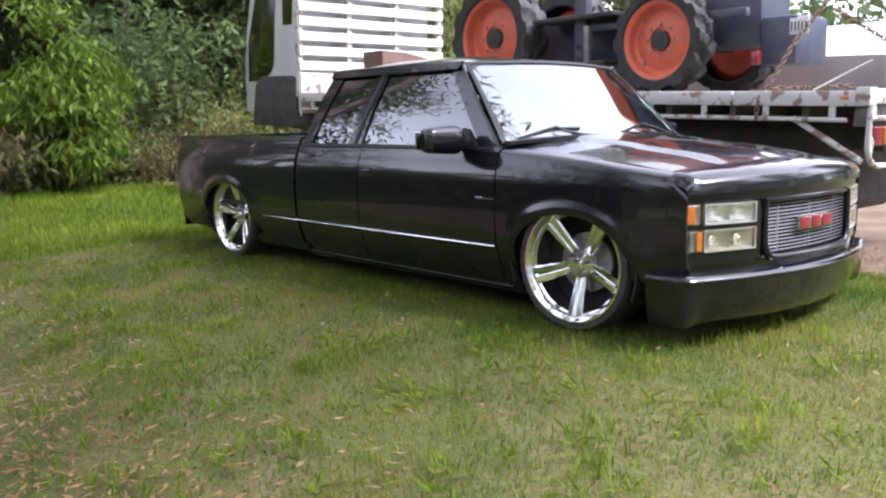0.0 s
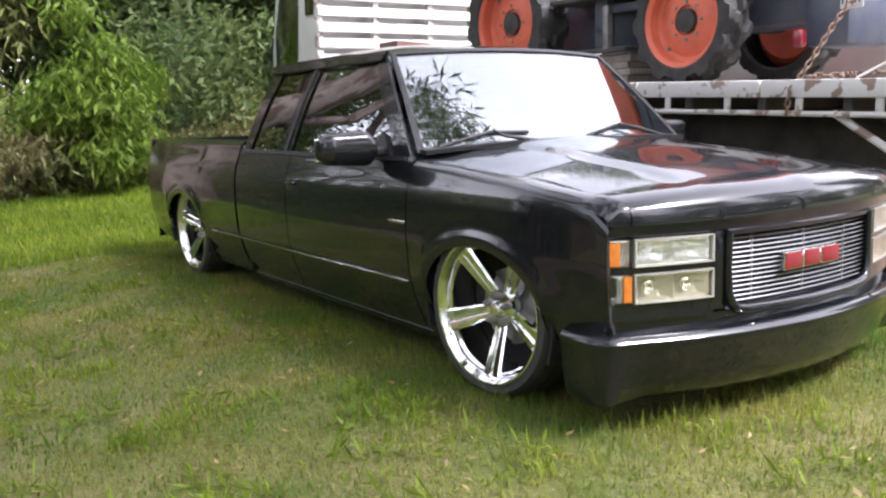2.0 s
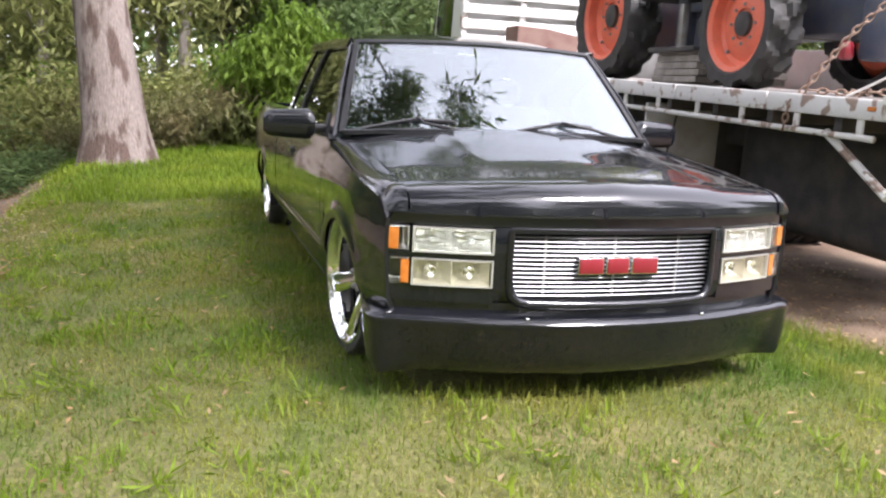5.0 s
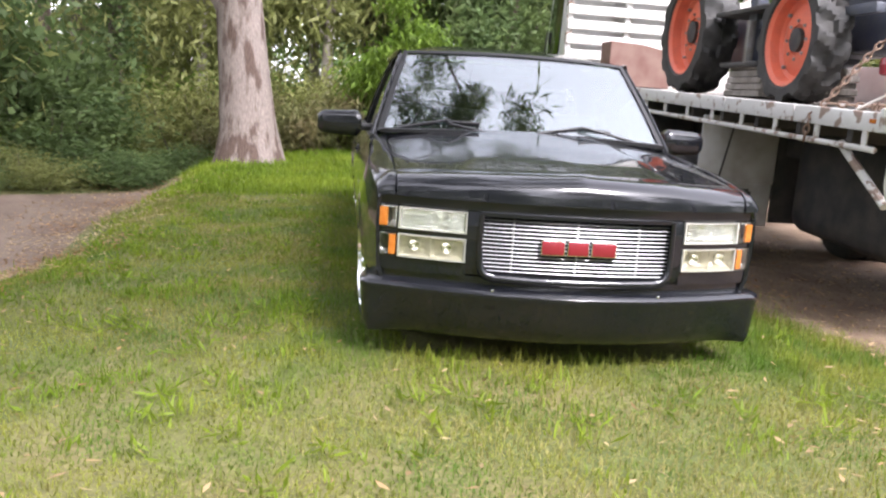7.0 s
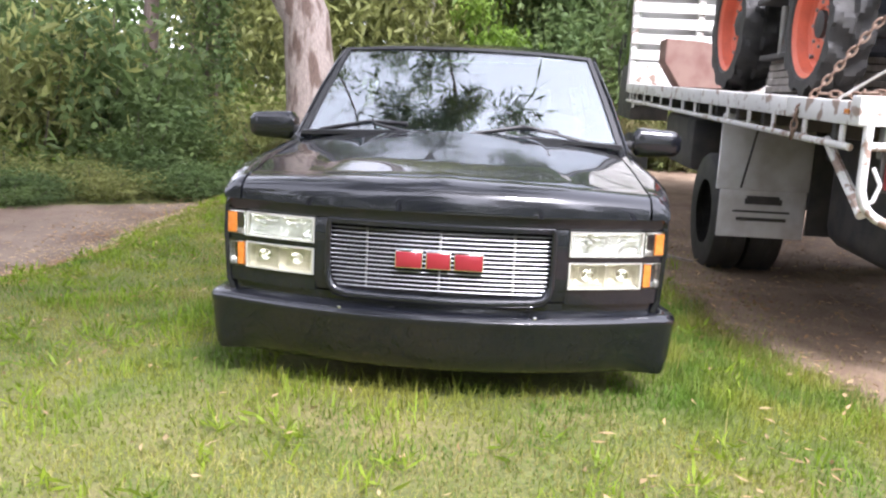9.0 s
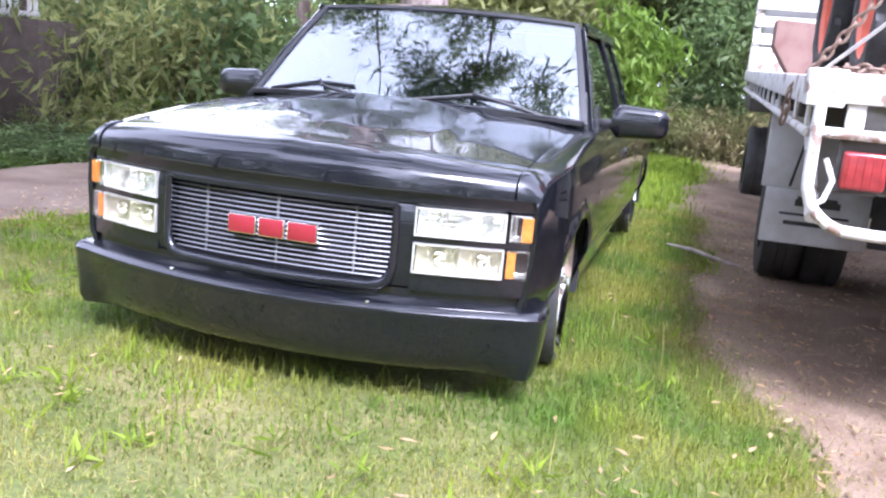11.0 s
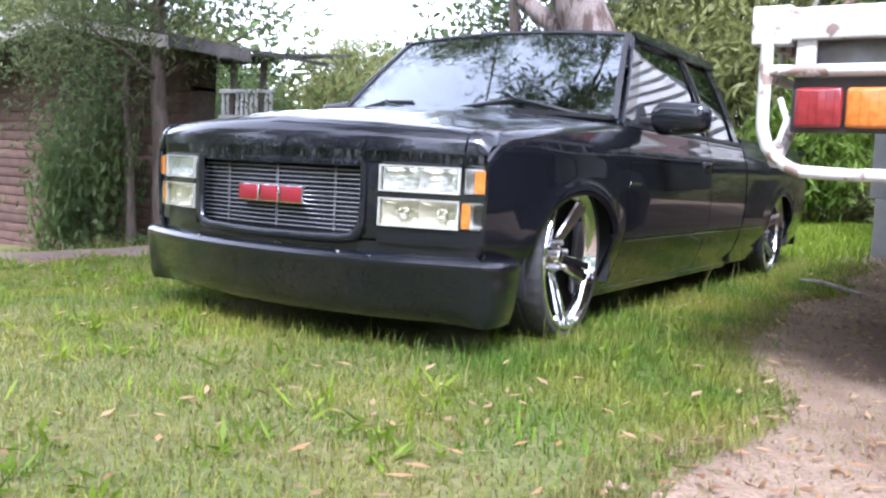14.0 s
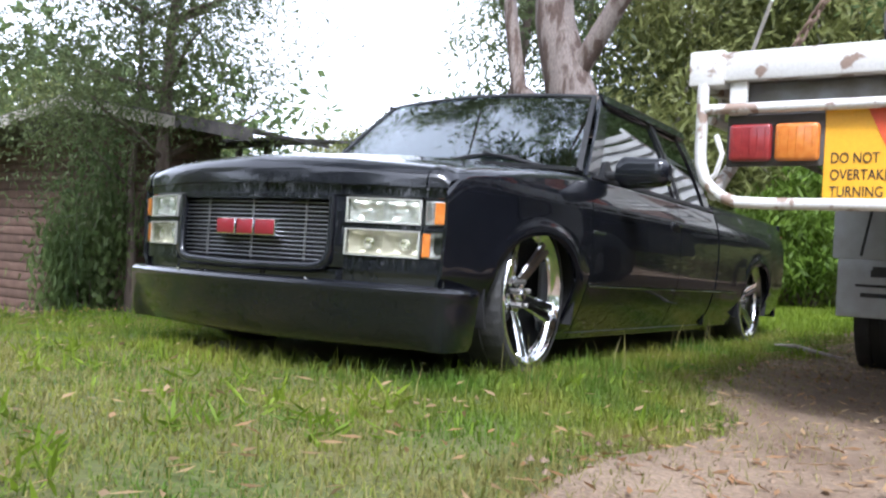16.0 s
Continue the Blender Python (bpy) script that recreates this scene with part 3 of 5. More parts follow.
windscreen = sheet("windscreen", [[screen_point(-1 + 2 * j / 24, i / 12) for j in range(25)] for i in range(13)], -0.005, GLASS_FRONT, cab, "sloping curved windscreen reflecting trees and sky")
windscreen.visible_shadow = False
for u0, u1, t0, t1 in ((-1.0, 1.0, 0.965, 1.0), (-1.0, -0.965, 0.0, 1.0), (0.965, 1.0, 0.0, 1.0), (-1.0, 1.0, 0.0, 0.03)):
    rows = [[tuple(Vector(screen_point(u0 + (u1 - u0) * j / 16, t0 + (t1 - t0) * i / 16)) + Vector((0.004, 0, 0.004))) for j in range(17)] for i in range(17)]
    sheet("screen_seal", rows, -0.008, TRIM_BLACK, cab)
# back wall and rear glass
rows = [[(-2.60 + 0.2 * t, (0.87 - 0.16 * t) * u, 0.93 + 0.51 * t) for u in np.linspace(-1, 1, 9)] for t in (0.72, 0.85, 1.0)]
sheet("rear_header", rows, 0.02, PAINT, cab)
rows = [[(-2.60 + 0.2 * t, (0.87 - 0.16 * t) * u, 0.93 + 0.51 * t) for u in np.linspace(-0.93, 0.93, 9)] for t in (0.08, 0.4, 0.73)]
sheet("rear_window", rows, 0.004, GLASS_DARK, cab).visible_shadow = False
part("back_wall", box_bm(-2.64, -2.6, -0.89, 0.89, 0.15, 0.975, 0.01), PAINT, cab)
part("cab_floor", box_bm(-2.6, -0.5, -0.86, 0.86, 0.15, 0.22), INTERIOR, cab)
rows = [[(-0.5 - 0.13 * (y / 0.82) ** 2 - 0.38 * k, y, 0.94 - 0.05 * k - 0.1 * k ** 4) for y in np.linspace(-0.82, 0.82, 15)] for k in np.linspace(0, 1, 7)]
sheet("dashboard", rows, -0.05, DASH, cab, "grey-green dashboard top")
part("firewall", box_bm(-0.58, -0.54, -0.82, 0.82, 0.2, 0.9), INTERIOR, cab)
for x0 in (-1.75, -2.45):
    for yy in (-0.4, 0.4):
        part("seat_back", box_bm(x0, x0 + 0.16, yy - 0.34, yy + 0.34, 0.5, 1.1, 0.05, 3), INTERIOR, cab)
        if x0 > -2:
            part("head_rest", box_bm(x0 + 0.01, x0 + 0.11, yy - 0.13, yy + 0.13, 1.12, 1.27, 0.04, 3), INTERIOR, cab)
    part("seat_cushion", box_bm(x0 + 0.1, x0 + 0.62, -0.75, 0.75, 0.4, 0.56, 0.05, 3), INTERIOR, cab)
part("inside_mirror", box_bm(-0.97, -0.945, -0.11, 0.11, 1.33, 1.385, 0.01), TRIM_BLACK, cab)

# wipers
for u0, u1 in ((-0.88, -0.22), (0.06, 0.86)):

    def on_screen(u, t, off=0.02):
        p = screen_point(u, t)
        return (p[0] + off * 0.7, p[1], p[2] + off * 0.7)

    wiper = tube("wiper", [on_screen(u1 + 0.03, -0.03, 0.02), on_screen(u1 - 0.3, 0.06, 0.035), on_screen(u0 + 0.32, 0.12, 0.03)], [0.012, 0.008, 0.006], TRIM_BLACK, pickup, "black windscreen wiper")
    tube("wiper_blade", [on_screen(u0, 0.035, 0.012), on_screen(u0 + 0.3, 0.12, 0.014), on_screen(u0 + 0.55, 0.105, 0.012)], 0.008, TRIM_BLACK, wiper)

# mirrors and handles
for s in (-1, 1):
    rows = []
    for i in range(13):
        t = i / 12
        y = 0.955 + 0.265 * t
        h = 0.086 * (1 - 0.2 * t) * min(1, (1.0 - t) * 6 + 0.35) ** 0.5 * min(1, 0.6 + t * 4)
        dpt = 0.075 * (1 - 0.35 * t) * min(1, (1.0 - t) * 6 + 0.25) ** 0.5
        ring = []
        for k in range(16):
            a = 2 * math.pi * k / 16
            c, q = math.cos(a), math.sin(a)
            ring.append((-0.86 + dpt * (abs(c) ** 0.6) * math.copysign(1, c), s * y, 0.985 + h * (abs(q) ** 0.6) * math.copysign(1, q)))
        rows.append(ring)
    v = [p for r in rows for p in r]
    f = grid_faces(13, 16, 0, True) + [tuple(range(16)), tuple(range(12 * 16, 13 * 16))]
    mirror = link("door_mirror", v, f, PAINT, pickup, "glossy black mirror shell")
    part("mirror_glass", box_bm(-0.945, -0.938, s * 1.01, s * 1.2, 0.93, 1.035, 0.003), CHROME, mirror, "mirror glass")
    part("mirror_arm", box_bm(-0.87, -0.8, s * 0.88, s * 1.0, 0.945, 0.99, 0.012), TRIM_BLACK, mirror)
    quad_side("mirror_foot", (-0.72, 0.9), (-0.86, 1.05), (-0.92, 0.9), (-0.9, 1.05), s, 0.008, TRIM_BLACK, mirror)
    yy = side_y(-1.77, 0.765)
    handle = part("door_handle", box_bm(-1.845, -1.69, s * (yy - 0.012), s * (yy + 0.004), 0.735, 0.8, 0.008), TRIM_BLACK, pickup, "black recessed door handle")
    part("pull", box_bm(-1.83, -1.705, s * (yy + 0.002), s * (yy + 0.016), 0.765, 0.788, 0.006), PAINT, handle)
    part("fender_badge", box_bm(-0.70, -0.56, s * (side_y(-0.63, 0.66) - 0.002), s * (side_y(-0.63, 0.66) + 0.004), 0.652, 0.664, 0.002, 1), CHROME, pickup, "small bright name strip")

# bed
bed = part("bed_floor", box_bm(-4.68, -2.67, -0.84, 0.84, 0.42, 0.46), TRIM_BLACK, pickup)
part("front_panel", box_bm(-2.7, -2.67, -0.84, 0.84, 0.2, 0.985, 0.008), PAINT, bed)
rows = [[(-4.71 - 0.02 * math.sin(math.pi * (z - 0.2) / 0.8), y, z) for y in np.linspace(-0.87, 0.87, 9)] for z in np.linspace(0.18, 0.99, 9)]
sheet("tailgate", rows, 0.03, PAINT, bed, "smooth black tailgate")
for s in (-1, 1):
    part("inner_side", box_bm(-4.68, -2.68, s * 0.79, s * 0.83, 0.44, 0.985, 0.008), TRIM_BLACK, bed)
    part("tail_lamp", box_bm(-4.725, -4.68, s * 0.8, s * 0.895, 0.55, 0.9, 0.012), RED_LENS, pickup, "red tail lamp")

# wheels
def chrome_wheel(x, y, flip):
    tyre_prof = [(0.296, -0.12), (0.312, -0.132), (0.335, -0.134), (0.35, -0.122), (0.358, -0.1), (0.36, -0.05), (0.353, -0.046), (0.353, -0.038), (0.361, -0.034), (0.361, 0.034), (0.353, 0.038), (0.353, 0.046), (0.36, 0.05), (0.358, 0.1), (0.35, 0.122), (0.335, 0.134), (0.312, 0.132), (0.296, 0.12)]
    w = lathe("wheel", tyre_prof, RUBBER, pickup, "low-profile tyre with a grooved tread", 120, False,
          lambda k, r, yy: -0.007 if k % 3 == int(abs(yy) * 40) % 3 and r > 0.345 and abs(yy) > 0.045 else 0)
    rim = lathe("rim", [(0.288, -0.12), (0.302, -0.125), (0.304, -0.118), (0.282, -0.112), (0.265, -0.02), (0.26, 0.09), (0.282, 0.11), (0.299, 0.122), (0.308, 0.13), (0.305, 0.137), (0.296, 0.136), (0.287, 0.125), (0.277, 0.116), (0.27, 0.10), (0.263, 0.0), (0.275, -0.11)], CHROME, w, "deep chrome rim", 64)
    lathe("brake_disc", [(0.16, -0.03), (0.16, -0.01), (0.08, -0.01), (0.08, 0.02), (0.0, 0.02)], STEEL, w, "", 40)
    lathe("wheel_back", [(0.0, -0.06), (0.265, -0.06), (0.265, -0.05), (0.0, -0.05)], DARK, w, "", 40)
    for k in range(5):
        a = radians(-90 + 72 * k)
        r0, r1 = 0.045, 0.282
        prof = []
        n = 8
        for i in range(n):
            t = i / (n - 1)
            r = r0 + (r1 - r0) * t
            hw = 0.03 + 0.02 * t
            yf = 0.036 + 0.074 * t
            sec = [(-hw, yf - 0.045), (-hw, yf - 0.004), (-hw + 0.008, yf + 0.004), (-0.01, yf + 0.005), (-0.005, yf - 0.012), (0.005, yf - 0.012), (0.01, yf + 0.005), (hw - 0.008, yf + 0.004), (hw, yf - 0.004), (hw, yf - 0.045)]
            prof.append([(r, w_, y_) for w_, y_ in sec])
        ca, sa = math.cos(a), math.sin(a)
        v = [(r * ca - w_ * sa, y_, r * sa + w_ * ca) for row in prof for r, w_, y_ in row]
        f = grid_faces(n, 10, 0, True) + [tuple(range(10)), tuple(range(10 * (n - 1), 10 * n))]
        link("spoke", v, f, CHROME, w, "chrome spoke with a centre groove", True, 25)
        nut = lathe("lug_nut", [(0.0, 0.092), (0.009, 0.091), (0.0135, 0.083), (0.0135, 0.04)], STEEL, w, "", 6)
        b = a + radians(36)
        nut.location = (0.058 * math.cos(b), 0, 0.058 * math.sin(b))
    lathe("hub_cap", [(0.0, 0.086), (0.026, 0.084), (0.032, 0.077), (0.034, 0.06), (0.078, 0.052), (0.083, 0.01)], CHROME, w, "round chrome centre cap", 32)
    w.matrix_basis = pose(x, y, HUB_Z, 0, 0, 4)
    return w


first = chrome_wheel(AXLE_F, 0.79, False)
for x, y, flip in ((AXLE_F, -0.79, True), (AXLE_R, 0.775, False), (AXLE_R, -0.775, True)):
    copy_thing(first, pose(x, y, HUB_Z, 0, 40 if x < -1 else 0, (180 if flip else 0) + (0 if x < -1 else 5)))

# ---- the flatbed truck beside it ----
# Built level about its rear end, then tipped a little nose-up with the ground.
flatbed = thing("flatbed_truck", "old white flatbed truck with a slatted headboard, carrying a tractor", "truck")
flatbed.matrix_basis = pose(0.3, 0, 0, 0, 1.8, 0)
for i in range(7):
    a, b = -1.02 * i - 0.012, -1.02 * (i + 1)
    part("side_coaming", box_bm(a, b, 1.72, 1.765, 1.14, 1.245, 0.008), WHITE_WORN, flatbed, "white painted steel coaming with chips")
    for k in (0.25, 0.75):
        part("rail_post", box_bm(a - k * 1.0 - 0.02, a - k * 1.0 + 0.03, 1.735, 1.75, 1.03, 1.16, 0.004, 1), WHITE_WORN, flatbed)
tube("rope_rail", [(-0.15, 1.74, 1.045), (-3.5, 1.74, 1.045), (-7.1, 1.74, 1.045)], 0.017, WHITE_WORN, flatbed, "white tubular rope rail", 10)
for i in range(9):
    y0 = 1.77 + i * 0.266
    part("deck_plank", box_bm(-7.15, -0.06, y0, y0 + 0.26, 1.18, 1.225, 0.006, 1), DECK, flatbed)
part("rear_beam", box_bm(-0.06, 0.0, 1.82, 4.16, 1.16, 1.262, 0.008), WHITE_WORN, flatbed, "chipped white rear beam with rust along its top")
part("corner_block", box_bm(-0.09, 0.012, 1.7, 1.825, 1.145, 1.27, 0.008), WHITE_WORN, flatbed)
part("beam_post", box_bm(-0.05, -0.02, 1.84, 1.9, 1.04, 1.165, 0.004), WHITE_WORN, flatbed)
part("rear_member", box_bm(-0.16, -0.08, 1.86, 4.05, 1.0, 1.16, 0.008), STEEL, flatbed, "grey steel cross member")
guard = [(0.0, 1.752, 1.15), (0.0, 1.752, 0.92)] + [(0.0, 1.752 + 0.17 - a, 0.73 + 0.17 - b) for a, b in ((0.168, 0.03), (0.15, 0.09), (0.12, 0.125), (0.085, 0.15), (0.04, 0.168))] + [(0.0, 1.98, 0.728), (0.0, 3.0, 0.728), (0.0, 3.9, 0.728)]
tube("lamp_guard", guard, 0.021, WHITE_WORN, flatbed, "bent white tube guarding the tail lamps", 12)
tube("lamp_guard_rail", [(0.0, 1.76, 1.06), (0.0, 2.6, 1.06), (0.0, 4.05, 1.06)], 0.019, WHITE_WORN, flatbed, "", 12)
part("lamp_board", box_bm(-0.045, -0.03, 1.835, 2.17, 0.86, 1.04, 0.004), CHASSIS, flatbed)
for a, b, m, lab in ((1.85, 1.995, RED_LENS, "red tail lamp lens"), (2.005, 2.15, AMBER, "amber indicator lens")):
    lamp = part("tail_lamp", box_bm(-0.03, 0.004, a, b, 0.875, 1.005, 0.014, 3), m, flatbed, lab)
    for k in range(5):
        part("lens_rib", box_bm(0.003, 0.006, a + 0.018 + k * 0.026, a + 0.021 + k * 0.026, 0.89, 0.99, 0.001, 1), m, lamp)
tube("loop_bracket", [(-0.02, 1.80, 0.97), (0.0, 1.83, 0.9), (0.0, 1.81, 0.83), (-0.02, 1.77, 0.8)], 0.01, WHITE_WORN, flatbed)
sign = part("warning_sign", box_bm(-0.034, -0.028, 2.16, 2.78, 0.735, 1.048, 0.003, 1), SIGN_YELLOW, flatbed, "yellow warning sign with red diagonal and black words")
link("sign_stripe", [(-0.026, 2.29, 1.048), (-0.026, 2.47, 1.048), (-0.026, 2.47, 0.84), (-0.026, 2.385, 0.84), (-0.0265, 2.29, 1.048), (-0.0265, 2.47, 1.048), (-0.0265, 2.47, 0.84), (-0.0265, 2.385, 0.84)],
     [(0, 1, 2, 3), (4, 5, 6, 7), (0, 1, 5, 4), (1, 2, 6, 5), (2, 3, 7, 6), (3, 0, 4, 7)], SIGN_RED, sign, "red-orange stripe", False)


def words(text, size, m, parent, mat=INK):
    cu = bpy.data.curves.new("lettering", "FONT")
    cu.body, cu.size, cu.extrude = text, size, 0.0006
    tmp = bpy.data.objects.new("lettering", cu)
    me = bpy.data.meshes.new_from_object(tmp)
    bpy.data.objects.remove(tmp)
    ob = finish("lettering", me, mat, parent, "", False)
    ob.matrix_local = m
    return ob


for text, z in (("DO NOT", 0.868), ("OVERTAKE", 0.812), ("TURNING", 0.756)):
    words(text, 0.05, Matrix.Translation((-0.0255, 2.182, z)) @ Matrix(((0, 0, 1, 0), (0.74, 0, 0, 0), (0, 1, 0, 0), (0, 0, 0, 1))), sign)
part("rail_reflector", box_bm(-0.2, -0.14, 1.714, 1.722, 1.185, 1.21, 0.003, 1), AMBER, flatbed, "small amber reflector")
tube("guard_brace", [(-0.56, 1.79, 1.05), (-0.05, 1.79, 0.76)], 0.024, WHITE_WORN, flatbed, "", 8)
for y0 in (2.5, 3.3):
    part("chassis_rail", box_bm(-8.2, -0.2, y0, y0 + 0.08, 0.8, 1.05, 0.01), CHASSIS, flatbed)
for i in range(12):
    part("cross_bearer", box_bm(-0.5 - i * 0.58, -0.44 - i * 0.58, 1.78, 4.1, 1.06, 1.18, 0.006, 1), CHASSIS, flatbed)
# Black box under the tray that hides the ground beyond it.
part("under_tray_box", box_bm(-2.3, -0.6, 2.45, 3.9, 0.24, 1.04, 0.14, 3), CHASSIS, flatbed, "black rounded box filling the space under the tray")
part("fuel_tank", box_bm(-5.6, -4.3, 1.95, 2.45, 0.5, 0.98, 0.06), CHASSIS, flatbed)
part("axle_housing", box_bm(-3.3, -3.0, 2.0, 3.9, 0.36, 0.56, 0.06), CHASSIS, flatbed)
mud = part("mudflap_board", box_bm(-2.53, -2.5, 1.77, 2.42, 0.56, 1.09, 0.01), FLAP, flatbed, "grey-white mudflap board")
part("mudflap", box_bm(-2.52, -2.505, 1.8, 2.41, 0.22, 0.56, 0.008), FLAP, mud, "pale rubber mudflap with a worn print")
for a, b, c, d in ((1.98, 2.24, 0.46, 0.5), (1.9, 2.3, 0.40, 0.415), (1.93, 2.28, 0.34, 0.365), (1.99, 2.22, 0.5, 0.52)):
    part("print_bar", box_bm(-2.505, -2.501, a, b, c, d, 0.001, 1), CHASSIS, mud)
# Added panel, not a truck part: its dark colour stands in for under-tray shade.
part("added_dark_panel", box_bm(-2.54, -2.51, 2.425, 3.6, 0.25, 1.05, 0.01), CHASSIS, flatbed, "added dark panel closing the gap beside the mudflaps")
tube("flap_rod", [(-2.46, 2.02, 1.08), (-2.46, 1.93, 0.58)], 0.008, CHASSIS, flatbed)


def truck_wheel(x, y, r, w):
    t = lathe("road_wheel", [(r * 0.55, -w / 2), (r * 0.8, -w / 2 - 0.01), (r * 0.95, -w / 2), (r, -w * 0.38), (r, -0.03), (r - 0.012, -0.025), (r - 0.012, 0.025), (r, 0.03), (r, w * 0.38), (r * 0.95, w / 2), (r * 0.8, w / 2 + 0.01), (r * 0.55, w / 2)], RUBBER, flatbed, "black truck tyre", 60, False, lambda k, rr, yy: -0.008 if k % 3 == 0 and rr > r * 0.97 else 0)
    lathe("steel_rim", [(r * 0.56, w * 0.45), (r * 0.5, w * 0.2), (r * 0.3, -0.02), (0, -0.02)], STEEL, t, "", 32)
    t.location = (x - 0.3, y, r - 0.06 + 0.032 * (x - 0.3) * 1.0)
    return t


for x, y in ((-2.9, 1.98), (-2.9, 2.25), (-2.9, 3.6), (-2.9, 3.87), (-7.75, 2.02), (-7.75, 3.85)):
    truck_wheel(x, y, 0.46, 0.24)

# headboard of white slats
for y0 in (1.78, 2.55, 3.35, 4.13):
    part("headboard_post", box_bm(-7.25, -7.19, y0 - 0.04, y0 + 0.04, 1.2, 3.4, 0.006), WHITE_WORN, flatbed)
part("headboard_panel", box_bm(-7.185, -7.165, 1.76, 4.16, 1.22, 1.5, 0.004), WHITE_WORN, flatbed, "white sheet panel at the headboard's foot")
for i in range(10):
    z = 1.53 + i * 0.185
    part("headboard_slat", box_bm(-7.185, -7.16, 1.75, 4.17, z, z + 0.115, 0.006, 1), WHITE, flatbed, "white painted slat with chipped paint")
    part("headboard_back_slat", box_bm(-7.275, -7.25, 1.75, 4.17, z + 0.01, z + 0.105, 0.006, 1), WHITE, flatbed)


# cab
def prism(name, profile, y0, y1, mat, parent, label="", bevel=0.02):
    """A side outline of (x, z) points, carried from y0 to y1."""
    bm = bmesh.new()
    a = [bm.verts.new((x, y0, z)) for x, z in profile]
    b = [bm.verts.new((x, y1, z)) for x, z in profile]
    bm.faces.new(a), bm.faces.new(list(reversed(b)))
    for i in range(len(a)):
        j = (i + 1) % len(a)
        bm.faces.new((a[i], b[i], b[j], a[j]))
    if bevel:
        bmesh.ops.bevel(bm, geom=bm.edges[:], offset=bevel, segments=2, affect="EDGES", profile=0.5)
    return part(name, bm, mat, parent, label)


cab2 = prism("truck_cab", [(-7.36, 0.98), (-7.36, 3.1), (-8.3, 3.1), (-8.55, 2.7), (-8.78, 1.75), (-8.78, 0.98)], 1.86, 4.05, CAB_WHITE, flatbed, "white forward-control truck cab")
prism("cab_window", [(-7.98, 1.62), (-7.88, 2.72), (-8.34, 2.72), (-8.63, 1.95), (-8.66, 1.4), (-8.3, 1.4), (-8.05, 1.52)], 1.845, 1.87, GLASS_DARK, cab2, "dark door glass", 0.004)
prism("window_back", [(-8.0, 1.62), (-7.9, 2.7), (-8.33, 2.7), (-8.62, 1.95), (-8.65, 1.42), (-8.3, 1.42), (-8.07, 1.54)], 1.855, 1.875, DARK, cab2, "", 0.0)
prism("rear_cab_window", [(-7.5, 2.12), (-7.46, 2.72), (-7.7, 2.72), (-7.72, 2.12)], 1.845, 1.87, GLASS_DARK, cab2, "", 0.004)
prism("rear_window_back", [(-7.51, 2.13), (-7.47, 2.71), (-7.69, 2.71), (-7.71, 2.13)], 1.853, 1.875, DARK, cab2, "", 0.0)
prism("wheel_arch", [(-7.37, 0.8), (-7.4, 1.42), (-7.5, 1.47), (-8.3, 1.47), (-8.45, 1.35), (-8.55, 0.8)], 1.82, 2.3, CHASSIS, cab2, "black wheel arch guard", 0.03)
tube("cab_grab_rail", [(-8.72, 1.84, 1.2), (-8.76, 1.82, 1.5), (-8.7, 1.84, 1.9)], 0.012, CHASSIS, cab2)
tube("exhaust_strut", [(-7.3, 1.84, 0.95), (-7.34, 1.84, 1.5)], 0.012, WHITE, cab2)

# the far dropside and load straps
part("dropside", box_bm(-7.1, -0.1, 4.1, 4.14, 1.225, 1.6, 0.006), DROPSIDE, flatbed, "dull grey dropside")
tube("load_strap", [(-0.42, 1.77, 1.25), (-0.1, 1.95, 1.46)], 0.007, WHITE, flatbed, "pale load strap")

# timber between the tractor's wheels
timber = thing("timber_stack", "stack of weathered grey boards under the tractor", "timber", at=(-2.65, 2.7, 1.34))
for k in range(5):
    part("board", box_bm(-0.38 + 0.02 * k, 0.3 + 0.03 * (k % 2), -0.42, 0.42, 0.0 + 0.055 * k, 0.05 + 0.055 * k, 0.005, 1), DECK, timber)

# toolbox on the deck
bm = bmesh.new()
prof = [(2.05, 1.41), (1.88, 1.66), (1.88, 1.9), (2.25, 1.88), (2.6, 1.82), (2.6, 1.41)]
fa = [bm.verts.new((-5.25, y, z)) for y, z in prof]
fb = [bm.verts.new((-5.62, y, z)) for y, z in prof]
bm.faces.new(fa), bm.faces.new(list(reversed(fb)))
for i in range(6):
    bm.faces.new((fa[i], fb[i], fb[(i + 1) % 6], fa[(i + 1) % 6]))
bmesh.ops.bevel(bm, geom=bm.edges[:], offset=0.008, segments=1, affect="EDGES")
chest = part("steel_box", bm, RUST_BOX, None)
tagged(chest, "faded red-brown steel box standing on the truck deck", "box")

# ---- the tractor on the deck ----
tractor = thing("tractor", "orange and dark blue tractor chained down on the truck deck", "tractor")


def deck_z(x):
    return 1.228 + 0.0314 * (0.3 - x)


